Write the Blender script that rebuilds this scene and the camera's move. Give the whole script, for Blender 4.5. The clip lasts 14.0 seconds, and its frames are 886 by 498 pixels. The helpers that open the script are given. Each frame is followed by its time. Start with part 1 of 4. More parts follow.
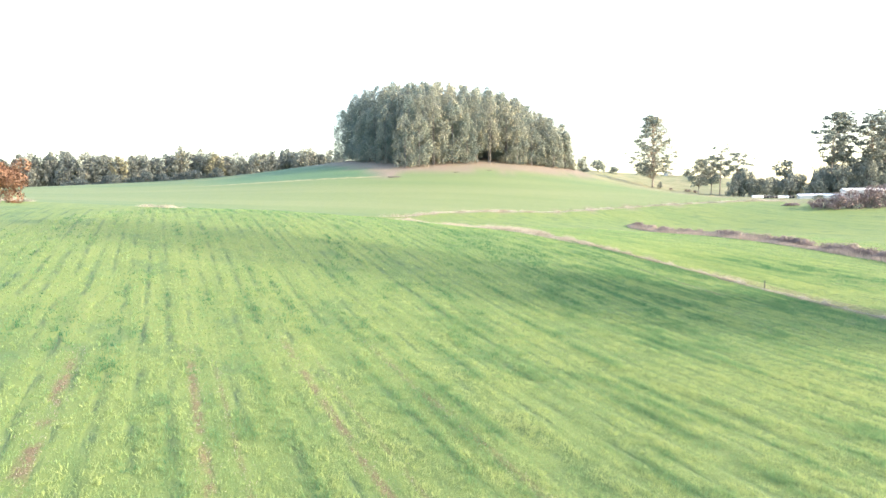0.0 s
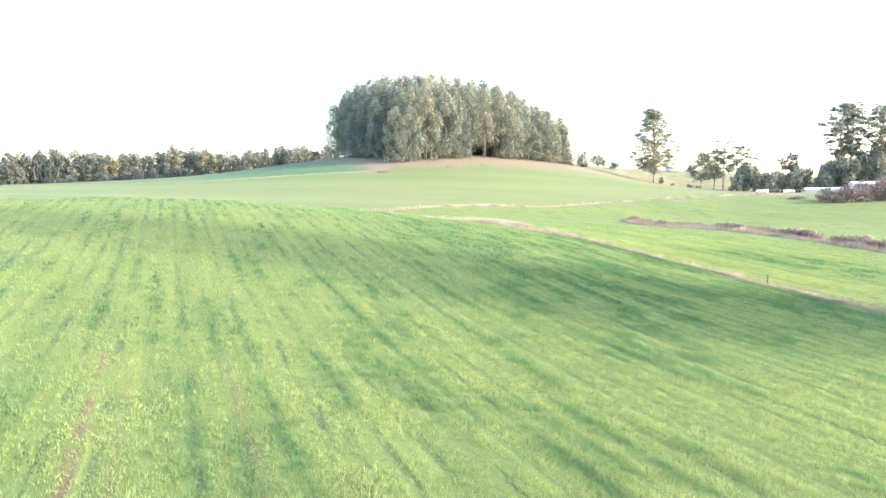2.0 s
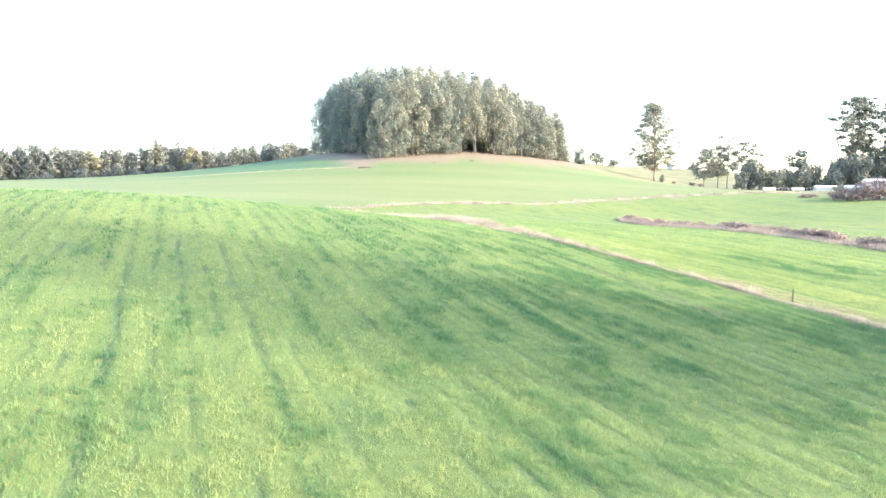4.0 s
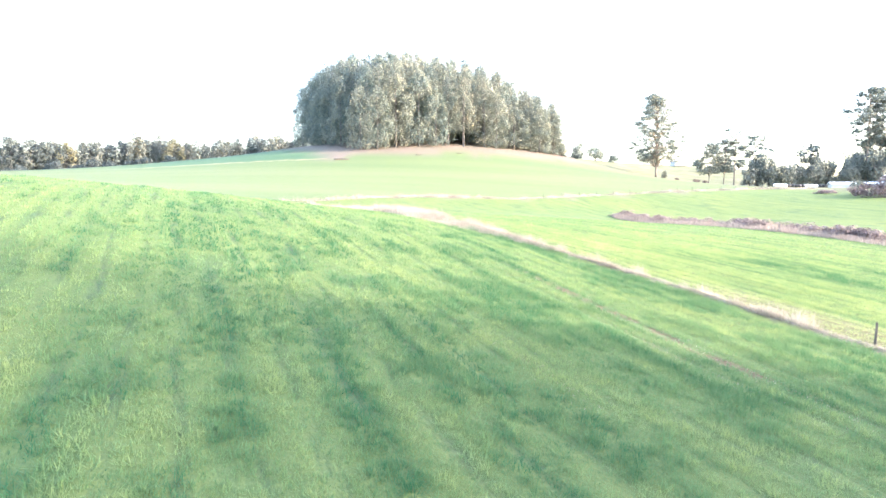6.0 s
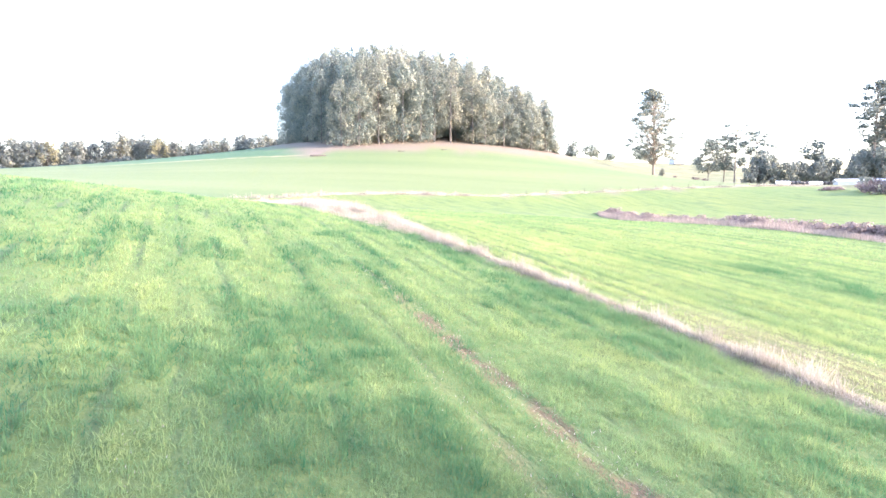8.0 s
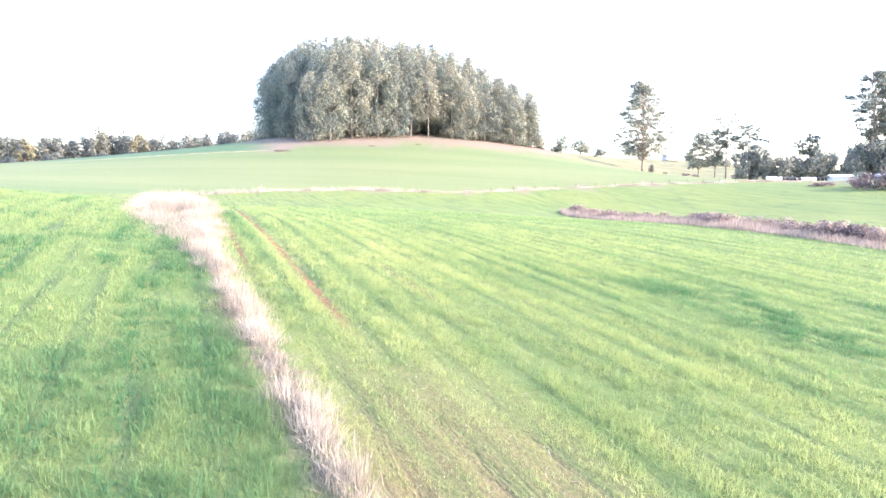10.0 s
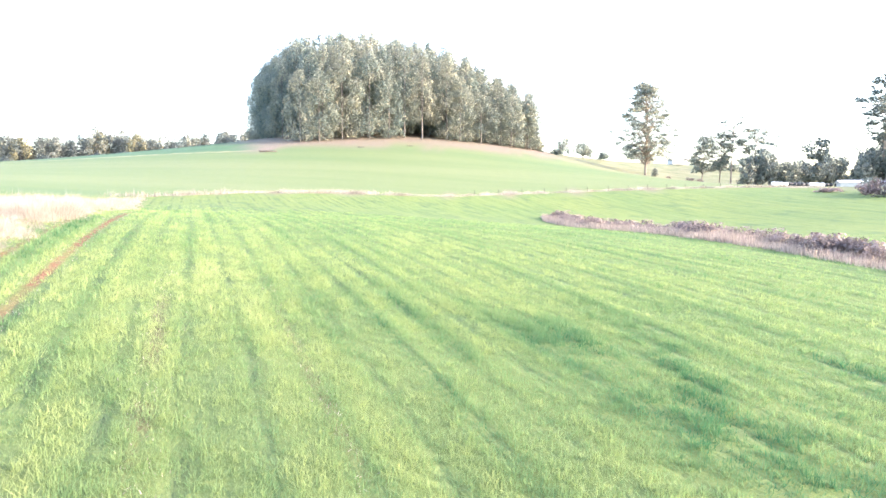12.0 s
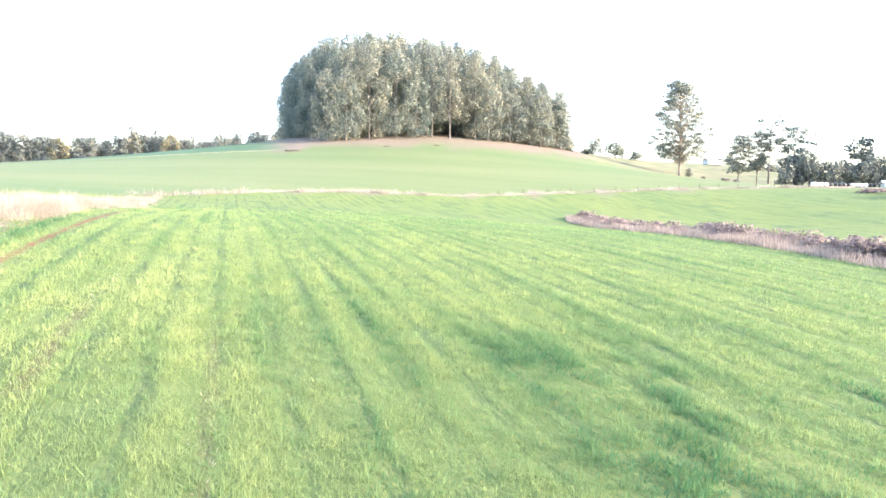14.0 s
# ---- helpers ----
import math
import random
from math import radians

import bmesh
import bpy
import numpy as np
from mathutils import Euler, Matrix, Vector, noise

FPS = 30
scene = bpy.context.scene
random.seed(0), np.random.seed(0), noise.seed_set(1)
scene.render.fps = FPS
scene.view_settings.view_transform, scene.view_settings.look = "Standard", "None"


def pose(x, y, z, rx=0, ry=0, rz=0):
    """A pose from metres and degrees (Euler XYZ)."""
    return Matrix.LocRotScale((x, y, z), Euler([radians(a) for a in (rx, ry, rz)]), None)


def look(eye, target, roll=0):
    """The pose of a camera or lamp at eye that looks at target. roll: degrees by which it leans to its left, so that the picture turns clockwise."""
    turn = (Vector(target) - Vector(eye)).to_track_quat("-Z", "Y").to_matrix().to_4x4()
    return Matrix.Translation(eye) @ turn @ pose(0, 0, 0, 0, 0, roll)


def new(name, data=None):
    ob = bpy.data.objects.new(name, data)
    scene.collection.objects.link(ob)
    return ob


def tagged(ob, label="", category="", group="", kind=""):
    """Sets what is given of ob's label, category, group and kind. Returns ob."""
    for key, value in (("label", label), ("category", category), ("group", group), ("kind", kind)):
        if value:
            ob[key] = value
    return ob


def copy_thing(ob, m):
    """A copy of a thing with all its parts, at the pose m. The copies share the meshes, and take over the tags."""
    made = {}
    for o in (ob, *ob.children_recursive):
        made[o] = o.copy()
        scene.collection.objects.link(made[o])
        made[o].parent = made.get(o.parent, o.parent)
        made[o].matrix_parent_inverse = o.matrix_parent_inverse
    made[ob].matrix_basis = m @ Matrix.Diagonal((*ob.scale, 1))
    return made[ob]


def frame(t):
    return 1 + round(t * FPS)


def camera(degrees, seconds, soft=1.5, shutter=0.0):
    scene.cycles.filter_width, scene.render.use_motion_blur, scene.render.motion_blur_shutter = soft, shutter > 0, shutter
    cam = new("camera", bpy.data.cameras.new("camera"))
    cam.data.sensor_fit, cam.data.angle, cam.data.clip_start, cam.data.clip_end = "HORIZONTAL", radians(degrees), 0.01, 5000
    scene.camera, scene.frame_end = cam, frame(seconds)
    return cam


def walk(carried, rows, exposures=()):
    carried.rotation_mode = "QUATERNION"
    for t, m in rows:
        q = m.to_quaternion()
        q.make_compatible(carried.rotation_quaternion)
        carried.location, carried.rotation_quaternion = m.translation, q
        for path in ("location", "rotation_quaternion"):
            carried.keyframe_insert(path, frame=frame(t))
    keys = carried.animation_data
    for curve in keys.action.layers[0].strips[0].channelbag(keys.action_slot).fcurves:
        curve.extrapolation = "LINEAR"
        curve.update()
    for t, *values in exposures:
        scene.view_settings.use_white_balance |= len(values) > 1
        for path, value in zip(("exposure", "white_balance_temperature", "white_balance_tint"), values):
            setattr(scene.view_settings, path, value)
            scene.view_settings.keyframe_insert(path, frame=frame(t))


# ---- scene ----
# seconds, eye (m), yaw, pitch, roll (degrees)
cam = camera(66.0, 14.0, soft=1.5)
ROWS = [
    (0.0, -0.46, 0.83, 8.40, 1.24, -3.98, -0.31),
    (0.5, 0.62, 3.19, 7.77, 1.36, -4.01, -0.35),
    (1.0, 1.77, 5.55, 7.23, 1.45, -4.11, -0.37),
    (1.5, 2.94, 7.87, 7.00, 1.56, -4.08, -0.45),
    (2.0, 4.23, 10.69, 6.80, 1.64, -3.99, -0.53),
    (2.5, 5.48, 13.70, 6.58, 1.70, -3.96, -0.49),
    (3.0, 6.83, 17.34, 6.39, 1.78, -3.94, -0.49),
    (5.5, 14.08, 40.60, 5.13, 1.99, -4.07, -0.11),
    (6.0, 15.49, 44.75, 4.75, 2.06, -4.06, -0.02),
    (6.5, 16.84, 48.43, 4.54, 2.13, -4.06, 0.01),
    (7.0, 18.03, 51.56, 4.37, 2.19, -4.03, 0.06),
    (7.5, 19.35, 54.30, 4.14, 2.27, -3.96, -0.01),
    (8.0, 21.01, 56.68, 3.95, 2.28, -3.95, -0.10),
    (8.5, 23.06, 59.06, 3.77, 2.35, -4.11, -0.18),
    (9.0, 25.22, 61.83, 3.55, 2.44, -4.13, -0.24),
    (11.5, 34.03, 74.09, 3.95, 2.92, -3.93, 0.20),
    (12.0, 34.78, 75.32, 3.89, 3.39, -3.86, 0.28),
    (12.5, 35.34, 76.21, 3.87, 4.14, -3.86, 0.34),
    (13.0, 35.69, 76.83, 3.86, 4.75, -3.86, 0.42),
    (13.5, 36.05, 77.45, 3.85, 5.45, -3.87, 0.45),
    (14.0, 36.39, 78.10, 3.81, 6.12, -3.85, 0.47),
]
EXPOSURES = [(0.0, 3.02, 6950, 13.5), (3.0, 3.20, 6850, 13.0), (5.5, 3.46, 6500, 17.5), (6.5, 3.55, 6350, 20.5), (9.0, 3.40, 6300, 29), (11.5, 3.34, 6500, 20.5), (14.0, 3.25, 6500, 19)]
walk(cam, [(t, pose(x, y, z, 90 + pitch, 0, yaw) @ pose(0, 0, 0, 0, 0, roll)) for t, x, y, z, yaw, pitch, roll in ROWS], EXPOSURES)

# ---- light: low sun from the right, bright hazy sky ----
SUN_UP, SUN_FROM = 17.0, -10.0  # degrees over the horizon; degrees from +x towards +y
world = bpy.data.worlds.new("sky")
scene.world = world
world.use_nodes = True
wn = world.node_tree.nodes
sky = wn.new("ShaderNodeTexSky")
sky.sky_type, sky.sun_disc = "NISHITA", False
sky.sun_elevation, sky.sun_rotation = radians(SUN_UP), radians(90 - SUN_FROM)
sky.air_density, sky.dust_density = 1.0, 2.0
haze = wn.new("ShaderNodeHueSaturation")
haze.inputs["Saturation"].default_value = 1.0
world.node_tree.links.new(sky.outputs[0], haze.inputs["Color"])
world.node_tree.links.new(haze.outputs[0], wn["Background"].inputs[0])
wn["Background"].inputs[1].default_value = 0.15
sun = new("sun", bpy.data.lights.new("sun", "SUN"))
sun.data.energy, sun.data.angle, sun.data.color = 1.2, radians(2.2), (1.0, 0.91, 0.76)
a, e = radians(SUN_FROM), radians(SUN_UP)
sun.matrix_world = look((0, 0, 100), (-math.cos(a) * math.cos(e), -math.sin(a) * math.cos(e), 100 - math.sin(e)))

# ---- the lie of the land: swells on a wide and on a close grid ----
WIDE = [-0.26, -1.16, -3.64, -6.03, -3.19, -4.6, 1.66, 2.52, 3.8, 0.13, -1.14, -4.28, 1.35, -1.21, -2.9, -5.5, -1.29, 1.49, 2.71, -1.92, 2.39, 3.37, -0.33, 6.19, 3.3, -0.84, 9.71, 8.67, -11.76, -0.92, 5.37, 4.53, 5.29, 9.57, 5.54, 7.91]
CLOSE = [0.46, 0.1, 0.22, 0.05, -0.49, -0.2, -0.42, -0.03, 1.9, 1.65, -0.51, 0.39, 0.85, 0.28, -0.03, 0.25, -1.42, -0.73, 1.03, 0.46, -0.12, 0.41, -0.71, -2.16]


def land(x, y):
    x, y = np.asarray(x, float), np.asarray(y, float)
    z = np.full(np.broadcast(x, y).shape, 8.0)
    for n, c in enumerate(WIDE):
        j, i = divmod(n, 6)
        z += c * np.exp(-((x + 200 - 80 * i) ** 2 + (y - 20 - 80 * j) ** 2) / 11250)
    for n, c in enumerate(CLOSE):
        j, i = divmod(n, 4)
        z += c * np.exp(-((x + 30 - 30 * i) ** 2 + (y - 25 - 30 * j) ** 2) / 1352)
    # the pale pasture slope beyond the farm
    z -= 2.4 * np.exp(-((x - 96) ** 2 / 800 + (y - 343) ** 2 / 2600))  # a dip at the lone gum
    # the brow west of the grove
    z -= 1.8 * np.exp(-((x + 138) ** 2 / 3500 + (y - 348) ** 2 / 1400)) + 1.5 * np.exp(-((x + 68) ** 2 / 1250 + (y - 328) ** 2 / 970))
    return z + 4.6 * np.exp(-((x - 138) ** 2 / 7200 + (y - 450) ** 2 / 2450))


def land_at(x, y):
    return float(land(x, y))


ROW = radians(23.5)  # the drilled rows run this far left of +y


def across(x, y):
    """Metres to the right of the fence line, square to the rows."""
    return (x - 28.6) * math.cos(ROW) + (y - 73.5) * math.sin(ROW)


def along(x, y):
    return -(x - 28.6) * math.sin(ROW) + (y - 73.5) * math.cos(ROW)


def field_to_plan(u, v):
    return 28.6 + u * math.cos(ROW) - v * math.sin(ROW), 73.5 + u * math.sin(ROW) + v * math.cos(ROW)


def ripple(x, y, seed=0):
    """Smooth noise from 0 to 1 with a period of about one unit."""
    x, y = np.asarray(x, float), np.asarray(y, float)
    i, j = np.floor(x).astype(np.int64), np.floor(y).astype(np.int64)
    fx, fy = x - i, y - j
    fx, fy = fx * fx * (3 - 2 * fx), fy * fy * (3 - 2 * fy)

    def cell(a, b):
        h = (a * 374761393 + b * 668265263 + seed * 974711) & 0xFFFFFFFF
        h = ((h ^ (h >> 13)) * 1274126177) & 0xFFFFFFFF
        return ((h ^ (h >> 16)) & 0xFFFF) / 65535.0

    return (cell(i, j) * (1 - fx) + cell(i + 1, j) * fx) * (1 - fy) + (cell(i, j + 1) * (1 - fx) + cell(i + 1, j + 1) * fx) * fy


def smooth(a, b, v):
    t = np.clip((np.asarray(v, float) - a) / (b - a), 0, 1)
    return t * t * (3 - 2 * t)


# bare wheel tracks along the rows: metres from the fence line, half width, start, end, how bare
TRACKS = [(-59.62, 0.26, -66, -18, 0.9), (-54.68, 0.2, -62, -18, 0.75), (-53.65, 0.12, -60, -20, 0.45), (-49.9, 0.2, -60, -16, 0.75), (-48.9, 0.12, -58, -20, 0.4), (-45.5, 0.18, -60, -18, 0.55), (-14.3, 0.2, -8, -1, 0.5), (-8.85, 0.18, -8, 2, 0.5), (-7.45, 0.34, -10, 12, 0.9), (5.55, 0.2, 6, 24, 0.55), (8.6, 0.14, 6, 22, 0.35), (2.12, 0.17, 8, 66, 0.95), (0.45, 0.12, 16, 52, 0.75)]
FURROW, FIRST_FURROW = 1.235, 8.6


def fence_edge(v):
    """Where the dry strip of the fence line begins, for a place along it."""
    return np.interp(v, [-60, 2, 10, 17, 30, 102], [-0.1, -0.1, -0.5, -0.9, -1.4, -1.8])


# ---- materials ----
def material(name, rough=0.8):
    m = bpy.data.materials.new(name)
    m.use_nodes = True
    b = m.node_tree.nodes["Principled BSDF"]
    b.inputs["Roughness"].default_value = rough
    b.inputs["Specular IOR Level"].default_value = 0.25
    return m, m.node_tree.nodes, m.node_tree.links, b


def node(nodes, kind, **values):
    n = nodes.new(kind)
    for key, value in values.items():
        n.inputs[key.replace("_", " ")].default_value = value
    return n


def ramp(nodes, stops):
    r = nodes.new("ShaderNodeValToRGB")
    while len(r.color_ramp.elements) < len(stops):
        r.color_ramp.elements.new(0.5)
    for el, (at, col) in zip(r.color_ramp.elements, stops):
        el.position, el.color = at, (*col, 1)
    return r


def mixer(nodes, links, fac, one, two):
    m = nodes.new("ShaderNodeMix")
    m.data_type = "RGBA"
    for socket, value in ((m.inputs[0], fac), (m.inputs[6], one), (m.inputs[7], two)):
        if isinstance(value, bpy.types.NodeSocket):
            links.new(value, socket)
        elif isinstance(value, tuple):
            socket.default_value = (*value, 1)
        else:
            socket.default_value = value
    return m.outputs[2]


def simple(name, dark, light, scale, rough=0.8, bump=0.0, stretch=(1, 1, 1)):
    """A surface of two tones, mottled at two scales, with a little relief."""
    m, n, l, b = material(name, rough)
    geo = n.new("ShaderNodeTexCoord")
    mp = n.new("ShaderNodeMapping")
    mp.inputs["Scale"].default_value = stretch
    l.new(geo.outputs["Object"], mp.inputs[0])
    big = node(n, "ShaderNodeTexNoise", Scale=scale, Detail=6.0, Roughness=0.65)
    l.new(mp.outputs[0], big.inputs["Vector"])
    r = ramp(n, [(0.3, dark), (0.7, light)])
    l.new(big.outputs[0], r.inputs[0])
    l.new(r.outputs[0], b.inputs["Base Color"])
    if bump:
        bp = node(n, "ShaderNodeBump", Strength=0.6, Distance=bump)
        l.new(big.outputs[0], bp.inputs["Height"])
        l.new(bp.outputs[0], b.inputs["Normal"])
    return m


def leafy(name, stops, through_light=0.35, rough=0.6, tint="tint"):
    """Leaves or blades: colour by the tint kept on each leaf and by the tree, letting some light through."""
    m, n, l, b = material(name, rough)
    at = n.new("ShaderNodeAttribute")
    at.attribute_name = tint
    info = n.new("ShaderNodeObjectInfo")
    add = n.new("ShaderNodeMath")
    add.operation = "MULTIPLY_ADD"
    l.new(info.outputs["Random"], add.inputs[0])
    add.inputs[1].default_value = 0.3
    l.new(at.outputs["Fac"], add.inputs[2])
    r = ramp(n, stops)
    l.new(add.outputs[0], r.inputs[0])
    l.new(r.outputs[0], b.inputs["Base Color"])
    tr = n.new("ShaderNodeBsdfTranslucent")
    l.new(r.outputs[0], tr.inputs[0])
    mx = n.new("ShaderNodeMixShader")
    mx.inputs[0].default_value = through_light
    l.new(b.outputs[0], mx.inputs[1])
    l.new(tr.outputs[0], mx.inputs[2])
    l.new(mx.outputs[0], n["Material Output"].inputs[0])
    return m


def ground_material():
    m, n, l, b = material("field_ground", 0.9)
    tc = n.new("ShaderNodeTexCoord")
    rot = n.new("ShaderNodeMapping")
    rot.inputs["Rotation"].default_value = (0, 0, -ROW)
    l.new(tc.outputs["Object"], rot.inputs[0])

    def streak(sx, sy, detail=4.0):
        s = n.new("ShaderNodeMapping")
        s.inputs["Scale"].default_value = (sx, sy, 0.2)
        l.new(rot.outputs[0], s.inputs[0])
        t = node(n, "ShaderNodeTexNoise", Scale=1.0, Detail=detail, Roughness=0.6)
        l.new(s.outputs[0], t.inputs["Vector"])
        return t.outputs[0]

    def calc(op, *values):
        c = n.new("ShaderNodeMath")
        c.operation = op
        for k, value in enumerate(values):
            if isinstance(value, (int, float)):
                c.inputs[k].default_value = value
            else:
                l.new(value, c.inputs[k])
        return c.outputs[0]

    def rise(value, lo, hi, top=1.0):
        c = n.new("ShaderNodeMapRange")
        c.interpolation_type = "SMOOTHSTEP"
        l.new(value, c.inputs[0])
        flip = lo > hi
        c.inputs[1].default_value, c.inputs[2].default_value = min(lo, hi), max(lo, hi)
        c.inputs[3].default_value, c.inputs[4].default_value = (top, 0.0) if flip else (0.0, top)
        return c.outputs[0]

    split = n.new("ShaderNodeSeparateXYZ")
    l.new(rot.outputs[0], split.inputs[0])
    cu, cv = across(0, 0), along(0, 0)
    u, v = calc("ADD", split.outputs[0], cu), calc("ADD", split.outputs[1], cv)
    fine, mid, wide = streak(16.0, 9.0, 6.0), streak(0.9, 0.05), streak(0.05, 0.02)
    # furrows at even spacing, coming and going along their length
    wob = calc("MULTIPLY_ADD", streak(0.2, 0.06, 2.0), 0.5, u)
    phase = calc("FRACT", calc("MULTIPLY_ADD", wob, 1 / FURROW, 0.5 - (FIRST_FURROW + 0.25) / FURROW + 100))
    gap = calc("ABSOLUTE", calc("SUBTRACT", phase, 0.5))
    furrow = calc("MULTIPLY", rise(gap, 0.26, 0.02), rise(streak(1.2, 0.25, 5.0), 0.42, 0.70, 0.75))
    r1 = ramp(n, [(0.25, (0.047, 0.086, 0.026)), (0.5, (0.105, 0.147, 0.038)), (0.75, (0.172, 0.198, 0.060))])
    l.new(fine, r1.inputs[0])
    r2 = ramp(n, [(0.36, (0.027, 0.078, 0.028)), (0.45, (0.095, 0.138, 0.038)), (0.72, (0.172, 0.200, 0.060))])
    l.new(mid, r2.inputs[0])
    green = mixer(n, l, 0.55, r1.outputs[0], r2.outputs[0])
    r3 = ramp(n, [(0.35, (0.080, 0.138, 0.042)), (0.65, (0.144, 0.176, 0.050))])
    l.new(wide, r3.inputs[0])
    green = mixer(n, l, 0.4, green, r3.outputs[0])
    green = mixer(n, l, rise(streak(0.3, 0.17, 4.0), 0.54, 0.68, 0.6), green, (0.045, 0.092, 0.036))
    # furrow colour: dark soil and lush green, with the furrows' shade painted in
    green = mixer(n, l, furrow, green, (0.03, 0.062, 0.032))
    hillr = ramp(n, [(0.35, (0.073, 0.122, 0.050)), (0.5, (0.108, 0.143, 0.058)), (0.68, (0.138, 0.162, 0.072))])
    hs = n.new("ShaderNodeMapping")
    hs.inputs["Scale"].default_value = (0.006, 0.05, 0.05)
    l.new(tc.outputs["Object"], hs.inputs[0])
    ht = node(n, "ShaderNodeTexNoise", Scale=1.0, Detail=5.0, Roughness=0.55)
    l.new(hs.outputs[0], ht.inputs["Vector"])
    l.new(ht.outputs[0], hillr.inputs[0])
    grit = ramp(n, [(0.3, (0.077, 0.12, 0.046)), (0.7, (0.136, 0.165, 0.066))])
    l.new(streak(3.0, 3.0, 5.0), grit.inputs[0])
    hill = mixer(n, l, 0.3, hillr.outputs[0], grit.outputs[0])
    on_hill = n.new("ShaderNodeAttribute")
    on_hill.attribute_name = "hill"
    green = mixer(n, l, on_hill.outputs["Fac"], green, hill)
    # a thin margin of yellowing grass west of the logs, and greener pasture on the brow above it
    plan = n.new("ShaderNodeSeparateXYZ")
    l.new(tc.outputs["Object"], plan.inputs[0])
    past = calc("MULTIPLY_ADD", streak(0.2, 0.2, 4.0), 5.0, calc("SUBTRACT", plan.outputs[1], 265.5))
    west = calc("MULTIPLY", rise(plan.outputs[0], -24, -31), rise(plan.outputs[0], -112, -84))
    browr = ramp(n, [(0.35, (0.045, 0.104, 0.050)), (0.65, (0.078, 0.140, 0.064))])
    l.new(ht.outputs[0], browr.inputs[0])
    green = mixer(n, l, calc("MULTIPLY", rise(past, 0.2, 2.2, 0.9), west), green, browr.outputs[0])
    edge = calc("MULTIPLY", rise(calc("ABSOLUTE", past), 2.4, 0.3, 0.85), rise(streak(0.25, 0.25, 5.0), 0.36, 0.54))
    green = mixer(n, l, calc("MULTIPLY", edge, west), green, (0.235, 0.215, 0.125))
    dryr = ramp(n, [(0.3, (0.11, 0.085, 0.068)), (0.7, (0.225, 0.178, 0.145))])
    l.new(fine, dryr.inputs[0])
    soilr = ramp(n, [(0.3, (0.058, 0.040, 0.026)), (0.7, (0.16, 0.108, 0.066))])
    rutr = ramp(n, [(0.3, (0.055, 0.026, 0.016)), (0.7, (0.215, 0.098, 0.056))])
    l.new(fine, rutr.inputs[0])
    l.new(fine, soilr.inputs[0])
    # soil bared by wheels, and thin drilling beside the fence
    rough = rise(streak(1.1, 0.5, 4.0), 0.38, 0.56)
    bare = calc("MULTIPLY", calc("MULTIPLY", rise(u, 0.3, 0.9, 0.65), rise(u, 5.4, 3.0)), calc("MULTIPLY", rise(v, -48, -25), rise(v, 12, 2)))
    bare = calc("MULTIPLY", bare, calc("MULTIPLY_ADD", rise(streak(2.2, 0.2, 3.0), 0.35, 0.6), 0.6, 0.4))
    rut = calc("MULTIPLY", bare, 0.0)
    for at_u, half, lo, hi, k in TRACKS:
        off = calc("ABSOLUTE", calc("SUBTRACT", u, at_u))
        line = calc("MULTIPLY", rise(off, half * 1.5, half * 0.3, k), calc("MULTIPLY", rise(v, lo, lo + 5), rise(v, hi, hi - 6)))
        if at_u > 0 and k > 0.7:
            rut = calc("MAXIMUM", rut, calc("MULTIPLY", line, calc("MULTIPLY_ADD", rough, 0.5, 0.5)))
        else:
            bare = calc("MAXIMUM", bare, calc("MULTIPLY", line, rough))
    sown = n.new("ShaderNodeAttribute")
    sown.attribute_name = "sown"
    earth = ramp(n, [(0.3, (0.060, 0.092, 0.034)), (0.7, (0.140, 0.172, 0.066))])
    l.new(fine, earth.inputs[0])
    col = mixer(n, l, sown.outputs["Fac"], green, earth.outputs[0])
    paler = ramp(n, [(0.35, (0.10, 0.12, 0.055)), (0.5, (0.14, 0.145, 0.075)), (0.65, (0.19, 0.175, 0.10))])
    l.new(streak(0.12, 0.12, 5.0), paler.inputs[0])
    for name, r in (("pale", paler), ("dry", dryr)):
        at = n.new("ShaderNodeAttribute")
        at.attribute_name = name
        col = mixer(n, l, at.outputs["Fac"], col, r.outputs[0])
    col = mixer(n, l, bare, col, soilr.outputs[0])
    col = mixer(n, l, rut, col, rutr.outputs[0])
    l.new(col, b.inputs["Base Color"])
    bp = node(n, "ShaderNodeBump", Strength=0.7, Distance=0.08)
    l.new(fine, bp.inputs["Height"])
    bp2 = node(n, "ShaderNodeBump", Strength=0.5, Distance=0.5)
    keep = n.new("ShaderNodeMath")
    keep.operation = "SUBTRACT"
    keep.inputs[0].default_value = 1.0
    l.new(on_hill.outputs["Fac"], keep.inputs[1])
    flat = n.new("ShaderNodeMath")
    flat.operation = "MULTIPLY"
    l.new(keep.outputs[0], flat.inputs[0])
    l.new(calc("SUBTRACT", calc("MULTIPLY", mid, 0.6), calc("MULTIPLY", furrow, 0.5)), flat.inputs[1])
    l.new(flat.outputs[0], bp2.inputs["Height"])
    l.new(bp.outputs[0], bp2.inputs["Normal"])
    l.new(bp2.outputs[0], b.inputs["Normal"])
    return m


